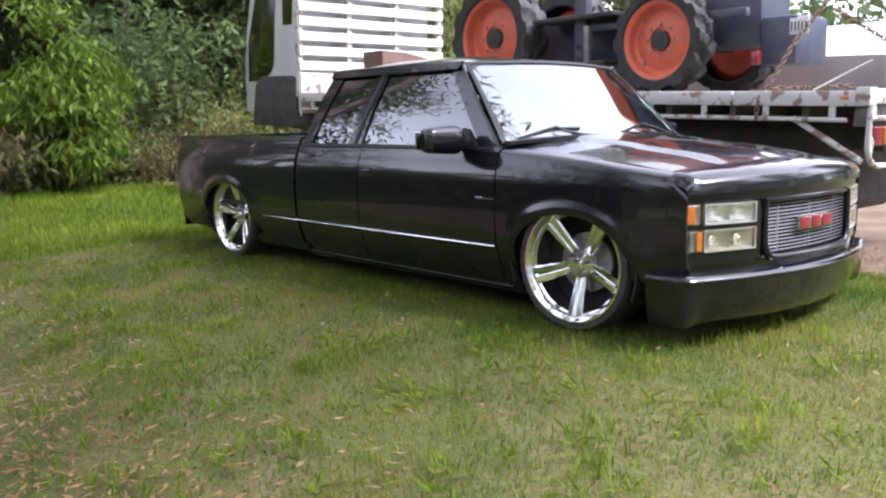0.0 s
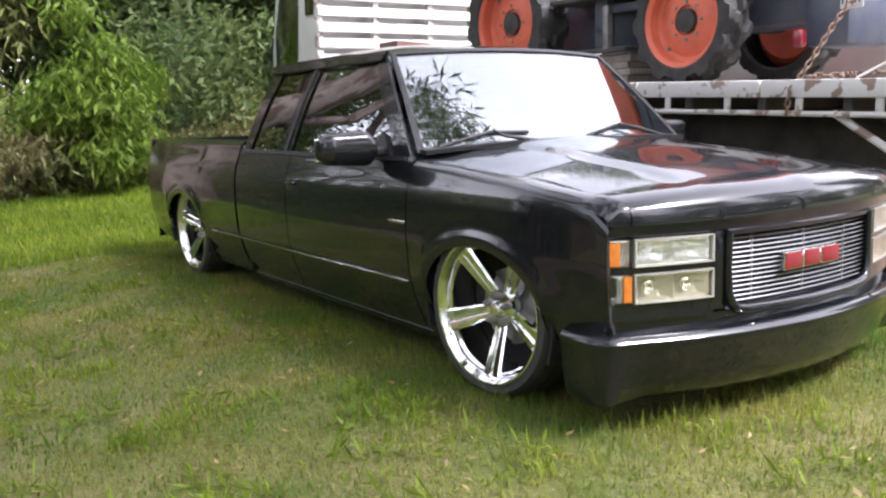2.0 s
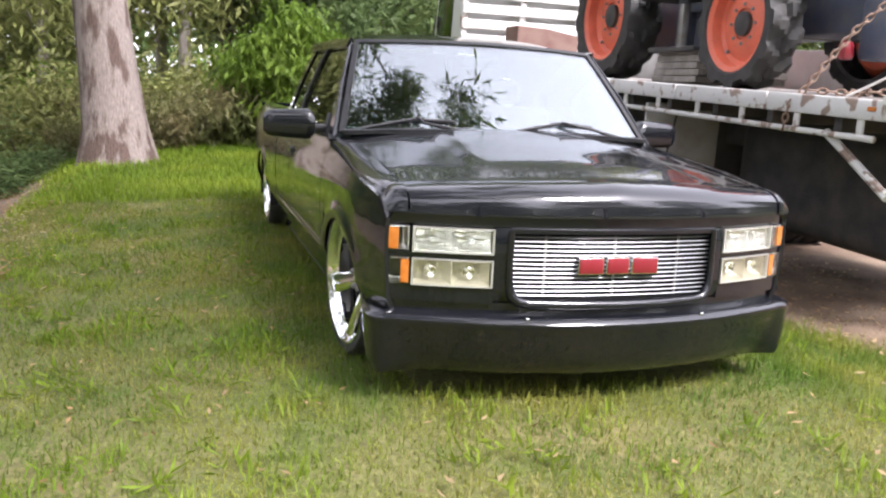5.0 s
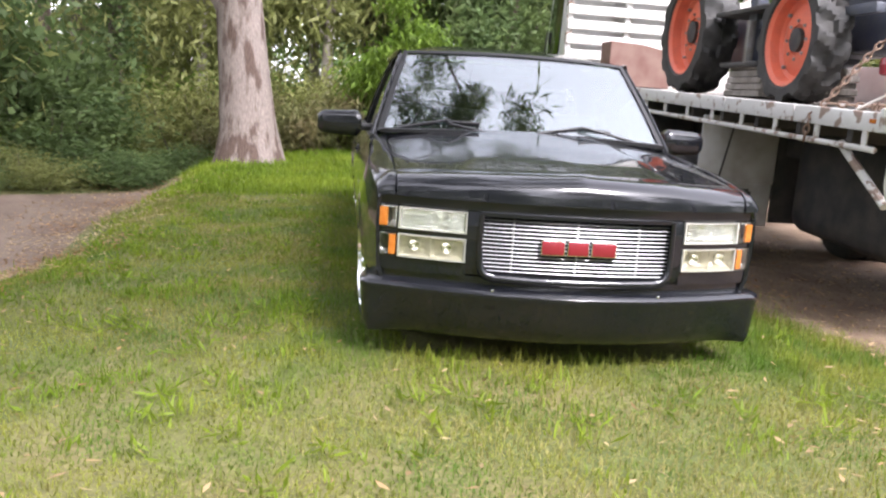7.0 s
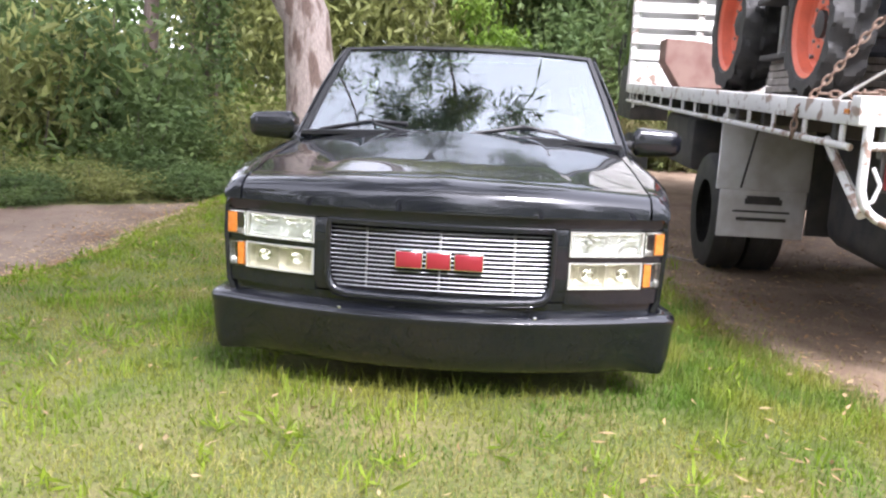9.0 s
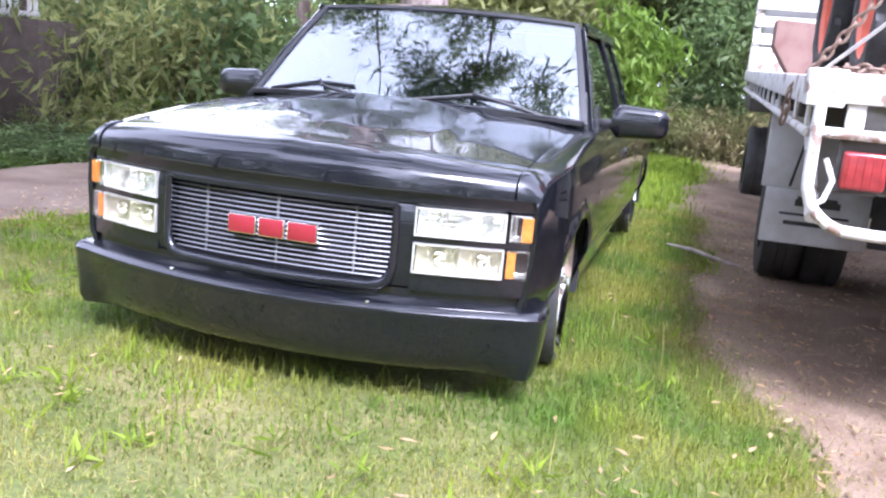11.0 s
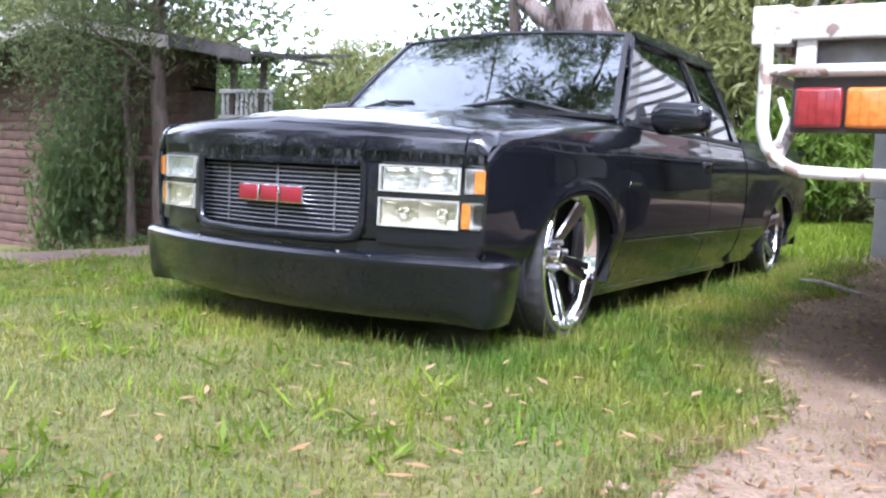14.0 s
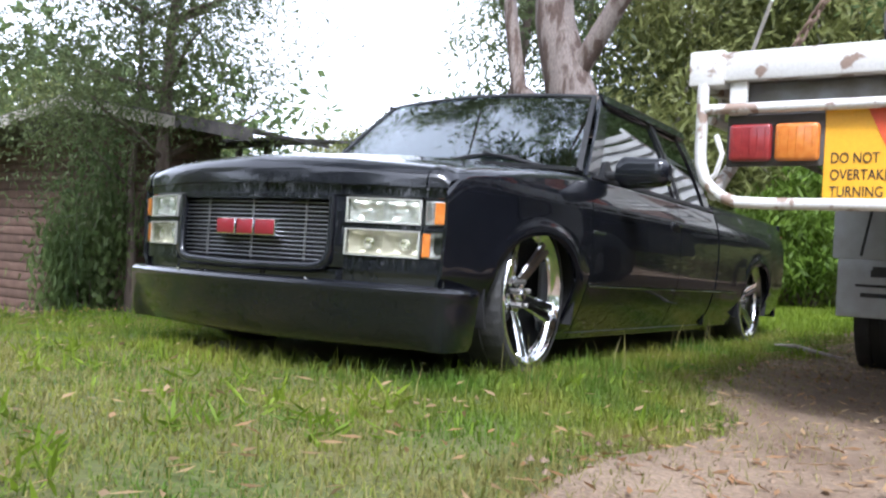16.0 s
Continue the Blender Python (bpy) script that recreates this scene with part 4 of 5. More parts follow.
def farm_wheel(x, y, r, rim, w, s):
    hz = deck_z(x) + r
    prof = [(rim, -w / 2 + 0.02), (rim + 0.02, -w / 2), (r * 0.9, -w / 2), (r * 0.97, -w * 0.42), (r, -w * 0.3), (r, -w * 0.15), (r, -0.01), (r, 0.01), (r, w * 0.15), (r, w * 0.3), (r * 0.97, w * 0.42), (r * 0.9, w / 2), (rim + 0.02, w / 2), (rim, w / 2 - 0.02)]
    prof = [(rr - 0.035 if rr > r * 0.96 else rr, yy) for rr, yy in prof]

    def lugs(k, rr, yy):
        side = 0 if yy > 0 else 4
        return 0.037 if rr > r * 0.85 and (k + side + int(abs(yy) * 22)) % 8 < 4 else 0

    t = lathe("farm_wheel", prof, RUBBER, tractor, "ribbed farm tyre", 96, False, lugs)
    lathe("orange_rim", [(rim, w * 0.36), (rim + 0.012, w * 0.42), (rim + 0.002, w * 0.44), (rim - 0.03, w * 0.36), (rim - 0.045, w * 0.1), (rim * 0.78, w * 0.02), (rim * 0.62, w * 0.1), (rim * 0.5, w * 0.16), (rim * 0.33, w * 0.16), (rim * 0.32, w * 0.1), (0, w * 0.1)], ORANGE, t, "orange painted wheel disc", 48)
    lathe("wheel_hub", [(rim * 0.26, w * 0.1), (rim * 0.26, w * 0.22), (rim * 0.18, w * 0.26), (0, w * 0.26)], CHASSIS, t, "", 24)
    for k in range(8):
        a = 2 * math.pi * k / 8
        b = lathe("wheel_bolt", [(0.0, w * 0.21), (0.012, w * 0.205), (0.014, w * 0.15)], STEEL, t, "", 6)
        b.location = (rim * 0.41 * math.cos(a), 0, rim * 0.41 * math.sin(a))
        if k % 2:
            b = lathe("rim_bolt", [(0.0, w * 0.13), (0.014, w * 0.12), (0.016, w * 0.02)], STEEL, t, "", 6)
            b.location = (rim * 0.8 * math.cos(a), 0, rim * 0.8 * math.sin(a))
    t.matrix_basis = pose(x, y, hz, 0, 0, 180 if s < 0 else 0)
    return t


farm_wheel(-1.68, 2.24, 0.46, 0.335, 0.26, -1)
farm_wheel(-1.68, 3.4, 0.46, 0.335, 0.26, 1)
farm_wheel(-3.76, 2.28, 0.575, 0.4, 0.32, -1)
farm_wheel(-3.76, 3.4, 0.575, 0.4, 0.32, 1)
TRACTOR_BLUE = material("tractor_dark_blue", (0.05, 0.062, 0.1), 0.45, second=(0.08, 0.085, 0.1), scale=7, bump=0.15)
part("gearbox", box_bm(-3.95, -2.2, 2.6, 3.05, 1.62, 2.1, 0.05), TRACTOR_BLUE, tractor)
part("engine", box_bm(-2.3, -0.95, 2.58, 3.08, 1.68, 2.2, 0.04), TRACTOR_BLUE, tractor)
part("bonnet", box_bm(-2.3, -0.85, 2.52, 3.14, 2.2, 2.6, 0.08, 3), ORANGE, tractor, "orange bonnet")
part("rear_axle", box_bm(-3.88, -3.64, 2.35, 3.3, 1.86, 2.06, 0.05), CHASSIS, tractor)
part("front_axle", box_bm(-1.76, -1.6, 2.35, 3.3, 1.68, 1.82, 0.03), CHASSIS, tractor)
part("loader_frame", box_bm(-2.75, -2.6, 2.3, 2.4, 1.5, 2.5, 0.02), TRACTOR_BLUE, tractor)
part("step", box_bm(-3.0, -2.3, 2.2, 2.5, 1.58, 1.62, 0.01), CHASSIS, tractor)
part("step_bracket", box_bm(-2.55, -2.49, 2.2, 2.26, 1.6, 1.95, 0.008), STEEL, tractor)
part("floor_plate", box_bm(-3.2, -2.2, 2.2, 3.5, 2.02, 2.06, 0.01), CHASSIS, tractor)
part("front_weight", box_bm(-0.95, -0.62, 2.55, 3.1, 1.5, 1.9, 0.04), TRACTOR_BLUE, tractor)
part("red_can", box_bm(-0.95, -0.87, 2.4, 2.48, 1.5, 1.62, 0.025), BADGE, tractor, "small red canister")
plate = part("plate", box_bm(-0.66, -0.5, 2.5, 2.515, 1.73, 1.86, 0.006), CAB_WHITE, tractor, "white plate with dark bars")
for k in range(5):
    part("plate_bar", box_bm(-0.645 + k * 0.029, -0.635 + k * 0.029, 2.496, 2.501, 1.76, 1.83, 0.001, 1), INK, plate)
part("cross_bar", box_bm(-2.62, -0.95, 2.33, 2.4, 1.9, 1.97, 0.01), TRACTOR_BLUE, tractor)
part("rear_lamp", box_bm(-2.72, -2.66, 2.3, 2.36, 1.74, 1.8, 0.012), CAB_WHITE, tractor)


def chain(points, label):
    """Oval links laid end to end along points, each turned a quarter from the last."""
    pts = [Vector(p) for p in points]
    ch = thing("chain", label, "chain", at=tuple(pts[-1]))
    link_me = None
    total = []
    for a, b in zip(pts, pts[1:]):
        n = max(1, int((b - a).length / 0.042))
        total += [(a + (b - a) * ((i + 0.5) / n), (b - a).normalized()) for i in range(n)]
    for i, (p, d) in enumerate(total):
        if link_me is None:
            ring = [(0.03 * math.cos(t), 0.016 * math.sin(t), 0) for t in np.linspace(0, 2 * math.pi, 11)]
            o = tube("chain_link", ring, 0.0065, RUST, ch, "", 6, False)
            link_me = o.data
        else:
            o = new("chain_link", link_me)
            o.parent = ch
        m = d.to_track_quat("X", "Z").to_matrix().to_4x4() @ pose(0, 0, 0, 90 * (i % 2), 0, 0)
        o.matrix_local = Matrix.Translation(p - pts[-1]) @ m
    return ch


chain([(-0.25, 2.3, 1.95), (-0.36, 2.0, 1.62), (-0.45, 1.77, 1.27), (-0.47, 1.712, 1.2), (-0.48, 1.70, 1.06)], "rusty load chain from the tractor to the rope rail")
chain([(-0.3, 2.5, 1.9), (0.05, 3.1, 1.55), (0.2, 3.6, 1.35), (0.22, 3.7, 1.31)], "rusty load chain down to the deck corner")
chain([(-0.42, 1.8, 1.29), (-0.3, 1.95, 1.285), (-0.35, 2.1, 1.29), (-0.15, 1.9, 1.28), (0.0, 1.85, 1.29), (0.1, 2.0, 1.29)], "slack rusty chain heaped on the deck edge")

# ---- house, carport and shed ----
house = thing("house", "low brown clad house with a pale-edged gable roof", "house")
HX, HY0, HY1, HB = -5.6, -16.5, -8.0, -1.15
part("wall_core", box_bm(-6.1, HX - 0.03, HY0, HY1, HB, 1.75, 0.0), MORTAR, house)
apex_y = -10.4


def roof_z(y):
    return 2.8 - 0.165 * abs(y - apex_y)


rows = [(HY0, 1.7), (HY1, 1.7), (HY1, roof_z(HY1) - 0.1), (apex_y, 2.7), (HY0, roof_z(HY0) - 0.1)]
bm = bmesh.new()
fr = [bm.verts.new((HX - 0.04, y, z)) for y, z in rows]
bk = [bm.verts.new((-6.1, y, z)) for y, z in rows]
bm.faces.new(fr), bm.faces.new(list(reversed(bk)))
for i in range(5):
    bm.faces.new((fr[i], bk[i], bk[(i + 1) % 5], fr[(i + 1) % 5]))
part("gable", bm, MORTAR, house, "", False)
nboard = 22
for i in range(nboard):
    z = HB + 0.02 + i * 0.165
    half = min(3.45, (2.7 - z - 0.15) / 0.165) if z > 1.75 else 9
    y0, y1 = max(HY0, apex_y - half), min(HY1, apex_y + half)
    if y1 - y0 > 0.4:
        part("wall_board", box_bm(HX - 0.035, HX, y0, y1, z, z + 0.15, 0.012, 2), BRICK, house, "brown half-round cladding board" if i == 0 else "")
for s, reach in ((-1, 6.0), (1, 4.4)):
    ye = apex_y + s * reach
    rows = [[(x, y, roof_z(y)) for y in np.linspace(apex_y, ye, 9)] for x in np.linspace(HX + 0.75, -6.4, 9)]
    sheet("roof_slope", rows, 0.05 * -s, ROOFING, house)
    yb = apex_y + s * min(reach, 2.8 if s > 0 else 6.0)
    rows = [[(HX + 0.76, y, roof_z(y) + dz) for y in np.linspace(apex_y, yb, 9)] for dz in (-0.17, -0.08, 0.015)]
    sheet("barge_board", rows, 0.03, FASCIA, house, "weathered pale barge board")
    # Past yb the roof edge takes the dark roofing colour.
    if s > 0:
        rows = [[(HX + 0.755, y, roof_z(y) + dz) for y in np.linspace(yb + 0.004, ye, 7)] for dz in (-0.13, -0.06, 0.01)]
        sheet("dark_eave", rows, 0.03, ROOFING, house, "dark outer stretch of the eave board")
for y in (-10.37, -9.64, -8.9):
    part("veranda_post", box_bm(-8.05, -7.95, y - 0.045, y + 0.045, 1.3, 2.42, 0.006), BARK_DARK, house)
part("veranda_beam", box_bm(-8.07, -7.93, -11.2, -8.6, 2.4, 2.52, 0.008), ROOFING, house, "dark veranda beam")
rows = [[(x, y, 2.53 + 0.12 * (-7.7 - x)) for y in np.linspace(-11.4, -8.45, 9)] for x in np.linspace(-7.7, -9.9, 5)]
sheet("veranda_roof", rows, 0.05, ROOFING, house)
rail = thing("deck_railing", "white timber picket railing on a raised deck", "railing", at=(-8.0, -9.3, 1.4))
part("deck_base", box_bm(-1.6, 0.06, -1.2, 0.7, -2.6, -0.02, 0.01), MORTAR, rail)
for i in range(11):
    part("picket", box_bm(0.0, 0.03, -0.62 + i * 0.12, -0.55 + i * 0.12, 0.0, 0.5, 0.005, 1), WHITE, rail)
for z in (0.02, 0.48):
    part("rail_bar", box_bm(-0.03, 0.06, -0.66, 0.66, z, z + 0.07, 0.006, 1), WHITE, rail)
shed = thing("shed", "long cream shed with a pale metal roof", "shed", at=(-12, 30, 0))
part("shed_wall", box_bm(-9, 14, -3, 4, -0.3, 2.85, 0.02), SHED, shed)
for s in (-1, 1):
    rows = [[(x, 0.5 + s * y, 4.4 - 0.38 * y) for y in np.linspace(0, 4.3, 6)] for x in np.linspace(-9.4, 14.4, 40)]
    rows = [[(x, y, z + (0.03 if i % 2 else 0)) for x, y, z in r] for i, r in enumerate(rows)]
    sheet("shed_roof", rows, 0.03 * s, SHED_ROOF, shed)

# ---- plants ----
rng = np.random.default_rng(7)


def leaf_mesh(name, centres, length, width, hang, mat, parent=None, label="", bend=0.25):
    """Many small folded leaves as one mesh. hang: how far they droop, 0 to 1."""
    n = len(centres)
    d = rng.normal(size=(n, 3))
    d[:, 2] = d[:, 2] * (1 - hang) - hang * 1.6
    d /= np.linalg.norm(d, axis=1, keepdims=True)
    side = np.cross(d, rng.normal(size=(n, 3)))
    side /= np.maximum(np.linalg.norm(side, axis=1, keepdims=True), 1e-6)
    up = np.cross(d, side)
    ln = (length * rng.uniform(0.6, 1.3, n))[:, None]
    wd = (width * rng.uniform(0.6, 1.3, n))[:, None]
    c = np.asarray(centres)
    v = np.stack([c, c + d * ln * 0.45 + side * wd * 0.5 + up * wd * bend, c + d * ln, c + d * ln * 0.45 - side * wd * 0.5 + up * wd * bend], axis=1).reshape(-1, 3)
    me = bpy.data.meshes.new(name)
    me.vertices.add(4 * n), me.loops.add(4 * n), me.polygons.add(n)
    me.vertices.foreach_set("co", v.astype(np.float32).ravel())
    me.loops.foreach_set("vertex_index", np.arange(4 * n, dtype=np.int32))
    me.polygons.foreach_set("loop_start", np.arange(0, 4 * n, 4, dtype=np.int32))
    me.update(calc_edges=True)
    return finish(name, me, mat, parent, label, False)


def clumps(centres, radius, per, flat=0.7):
    """Points scattered in soft clumps round centres."""
    c = np.repeat(np.asarray(centres, float), per, axis=0)
    off = rng.normal(size=c.shape) * radius * 0.55
    off[:, 2] *= flat
    return c + off


def bent(p0, p1, n, sway):
    """Points from p0 to p1 with a slight irregular sway."""
    p0, p1 = Vector(p0), Vector(p1)
    out = []
    for i in range(n):
        t = i / (n - 1)
        s = sway * math.sin(math.pi * t)
        out.append(p0.lerp(p1, t) + Vector((s * rng.uniform(-1, 1), s * rng.uniform(-1, 1), 0)))
    return out


def tree(name, label, h, r, lean, crown, per, leaf, bark, limbs=7, crown_from=0.45, spread=2.2, clump=0.7, leaf_len=0.16, leaf_w=0.035, hang=0.5, group=""):
    """A tapered trunk with limbs, and a ragged crown of clumps at the limb ends."""
    t = thing(name, label, "tree", group)
    top = (lean[0], lean[1], h)
    pts = bent((0, 0, -0.3), top, 9, r * 0.8)
    tube("trunk", pts, [r * (1.35 - 0.35 * min(1, i / 1.5)) * (1 - 0.8 * i / 8) for i in range(9)], bark, t, "", 12)
    ends = []
    for k in range(limbs):
        f = crown_from + (1 - crown_from) * (k + 0.4) / limbs
        p = pts[min(8, int(f * 8))]
        a = k * 2.4 + rng.uniform(-0.4, 0.4)
        reach = spread * rng.uniform(0.6, 1.1) * (1.15 - 0.6 * f)
        e = Vector((p.x + reach * math.cos(a), p.y + reach * math.sin(a), p.z + reach * rng.uniform(0.25, 0.8)))
        lp = bent(p, e, 5, 0.12)
        tube("limb", lp, [r * 0.4 * (1 - f * 0.5), r * 0.3, r * 0.22, r * 0.14, r * 0.06], bark, t, "", 6)
        ends += [lp[3], e, e + Vector((rng.uniform(-.5, .5), rng.uniform(-.5, .5), rng.uniform(-0.3, 0.5)))]
    ends.append(Vector(top))
    cs = []
    for e in ends:
        for _ in range(crown):
            cs.append(e + Vector(rng.normal(size=3) * spread * 0.28))
    leaf_mesh("crown", clumps(cs, clump, per), leaf_len, leaf_w, hang, leaf, t)
    return t


def shrub(name, label, r, h, count, leaf, leaf_len=0.12, leaf_w=0.045, hang=0.35, group="", low=0.35):
    """A bush: a few stems under uneven clumps of leaves."""
    t = thing(name, label, "shrub", group)
    cs = []
    for k in range(9):
        a = k * 2.4
        q = r * math.sqrt((k + 0.5) / 9) * 0.85
        top = (q * math.cos(a), q * math.sin(a), h * rng.uniform(0.5, 1.0) * (1 - 0.35 * q / r))
        tube("stem", bent((0.12 * math.cos(a), 0.12 * math.sin(a), -0.2), top, 4, 0.08), [0.025, 0.02, 0.012, 0.006], BARK_DARK, t, "", 5)
        for f in np.linspace(low, 1.0, 5):
            cs.append(Vector(top) * f + Vector(rng.normal(size=3) * r * 0.2))
    leaf_mesh("foliage", clumps(cs, r * 0.42, count // len(cs)), leaf_len, leaf_w, hang, leaf, t)
    return t


def ground_at(x, y):
    return height(x, y) - 0.03


def put(ob, x, y, turn=0.0, size=1.0, tall=1.0):
    m = pose(x, y, ground_at(x, y), 0, 0, turn) @ Matrix.Diagonal((size, size, size * tall, 1))
    return copy_thing(ob, m)


# the big gum on the mound
gum = thing("gum_tree", "big leaning gum tree with pale pink peeling bark", "tree", at=(-8.4, -2.38, 0.02))
gp = [(0, 0, -0.2), (0, -0.0, 0.1), (0, -0.03, 0.5), (0, -0.1, 1.2), (0, -0.2, 2.2), (0.02, -0.72, 3.2), (0.05, -1.0, 4.2), (0, -1.2, 6.0), (0.2, -1.0, 8.5), (0.4, -1.2, 11)]
tube("trunk", gp, [0.62, 0.5, 0.41, 0.36, 0.33, 0.36, 0.3, 0.25, 0.18, 0.06], BARK, gum, "", 24)
gl = [[(0.0, -0.75, 3.2), (0.1, -0.2, 4.0), (0.2, 0.6, 5.2), (0.4, 1.2, 6.6), (0.5, 1.6, 8.2)],
      [(-0.1, -0.75, 2.6), (-0.3, -1.75, 3.3), (-0.4, -2.05, 4.6), (-0.5, -2.3, 6.4)],
      [(-0.1, -0.55, 2.4), (-0.5, -1.2, 3.3), (-0.6, -1.5, 4.8), (-0.6, -1.5, 6.8)],
      [(0.1, -0.85, 5.2), (2.0, 0.2, 6.4), (4.2, 1.2, 7.4), (6.6, 1.8, 8.1), (8.8, 2.2, 8.2)],
      [(0.2, -0.95, 6.5), (2.5, -1.6, 7.6), (5.0, -1.9, 8.4), (8.0, -1.2, 8.9)]]
gr = ([0.17, 0.15, 0.13, 0.1, 0.05], [0.16, 0.13, 0.11, 0.06], [0.14, 0.12, 0.1, 0.06], [0.1, 0.07, 0.05, 0.035, 0.02], [0.1, 0.06, 0.04, 0.02])
for pts, radii in zip(gl, gr):
    tube("limb", pts, radii, BARK, gum, "", 12)
cs = [(0.4, 1.2, 7.2), (0.6, 1.8, 8.4), (-0.4, -2.2, 6.8), (-0.6, -1.2, 7.2), (0.3, -1.2, 10.8), (0.2, -0.6, 9.2), (-0.8, -2.6, 5.6)]
leaf_mesh("crown", clumps(cs, 0.85, 330), 0.2, 0.035, 0.75, GUM_LEAF, gum)
cs = []
for _ in range(195):
    x, y, z = rng.uniform(3.6, 13.2), rng.uniform(-3.8, 4.3), rng.uniform(7.2, 10.5)
    if noise.noise((x * 0.7, y * 0.7, 3)) < -0.05:
        continue
    for q in range(9):
        cs.append((x + rng.normal() * 0.16, y + rng.normal() * 0.16, z - 0.26 * q))
leaf_mesh("hanging_foliage", clumps(cs, 0.3, 20, 1.5), 0.46, 0.045, 0.94, GUM_LEAF, gum)

# prototypes, each placed first where the nearest of its kind stands
wood_a = tree("forest_tree", "tall dark gum tree in the woods behind", 11, 0.2, (0.5, -0.3), 5, 100, GUM_LEAF, BARK_DARK, 9, 0.3, 2.6, 0.9, 0.3, 0.07, 0.55, "woodland trees")
wood_b = tree("forest_tree", "tall olive gum tree in the woods behind", 9, 0.15, (-0.4, 0.5), 5, 100, OLIVE_LEAF, BARK_PALE, 8, 0.25, 2.3, 0.9, 0.3, 0.07, 0.6, "woodland trees")
wood_c = tree("forest_tree", "dense dark-leaved tree in the woods behind", 8, 0.17, (0.2, 0.6), 6, 110, DARK_LEAF, BARK_DARK, 9, 0.12, 2.1, 0.9, 0.26, 0.08, 0.45, "woodland trees")
bush_a = shrub("shrub", "dense dark green roadside shrub", 1.3, 2.2, 5200, DARK_LEAF, 0.16, 0.06, 0.4, "roadside shrubs")
bush_b = shrub("shrub", "bright yellow-green roadside shrub with broad leaves", 1.2, 2.0, 4800, LIME_LEAF, 0.15, 0.06, 0.4, "roadside shrubs")
bush_c = shrub("shrub", "olive roadside shrub with thin leaves", 1.2, 1.9, 4800, OLIVE_LEAF, 0.17, 0.04, 0.45, "roadside shrubs")
fern = shrub("dry_shrub", "brownish dry bracken clump", 0.8, 1.0, 3000, FERN_LEAF, 0.16, 0.035, 0.6, "bracken")
protos = [(wood_a, -17, 3.0), (wood_b, -15.5, -1.5), (wood_c, -19, 7), (bush_a, -9.6, -5.4), (bush_b, -8.9, -7.0), (bush_c, -11.5, -3.8), (fern, -10.2, -1.9)]
for ob, x, y in protos:
    ob.matrix_basis = pose(x, y, ground_at(x, y)) @ Matrix.Diagonal((1, 1, 0.6 if ob in (bush_a, bush_b) else 1, 1))

# the lime bush at the end of the lawn
lime = shrub("lime_bush", "bright lime-green bushy sapling with drooping leaves", 0.85, 2.35, 9000, LIME_LEAF, 0.2, 0.05, 0.75, "", 0.66)
lime.matrix_basis = pose(-10.3, -0.05, ground_at(-10.3, -0.05) + 0.1)

woods = [(wood_a, -15, 6.5, 40, 1.0), (wood_c, -13.5, 2.2, 80, 0.8), (wood_b, -16, 9.5, 120, 1.1), (wood_b, -15.5, -4.2, 10, 0.95), (wood_a, -19, -0.5, 200, 1.1), (wood_c, -22, 3.5, 250, 1.3),
         (wood_b, -21, -5, 300, 1.1), (wood_a, -24, 9, 20, 1.3), (wood_c, -18, 12, 60, 1.1), (wood_a, -16, 16, 160, 1.0), (wood_b, -25, -2, 110, 1.3), (wood_c, -28, 6, 45, 1.5), (wood_a, -30, 0, 77, 1.5),
         (wood_b, -20, 17, 15, 1.2), (wood_c, -13.2, 5.6, 222, 0.75), (wood_a, -17.5, -7.6, 140, 1.0), 
         (wood_c, -27, -17.5, 12, 0.72), (wood_b, -31, -22, 75, 0.8), (wood_b, -24, -19, 75, 0.7), (wood_b, -21, -18, 200, 0.66), (wood_c, -36, -24, 20, 0.8), (wood_c, -20, -21, 210, 0.6), (wood_b, -16, -20, 110, 0.65), (wood_c, -12.5, -15.5, 60, 0.5),
         (wood_b, -9.6, -18.5, 5, 0.6), (wood_b, -4, -22, 65, 0.7), (wood_c, 0, -18, 95, 0.8), (wood_a, 5, -18, 40, 1.0),
         (wood_a, 11, -9, 40, 1.0), (wood_c, 13, -3, 90, 1.1), (wood_b, 12, 5, 130, 1.1), (wood_a, 10, 12, 10, 1.0), (wood_c, 3, 17, 70, 1.2), (wood_b, 0.5, 20, 150, 1.0), (wood_a, -16, 21, 250, 1.1), (wood_b, 7, -14, 200, 1.1)]
for ob, x, y, turn, size in woods:
    put(ob, x, y, turn, size)
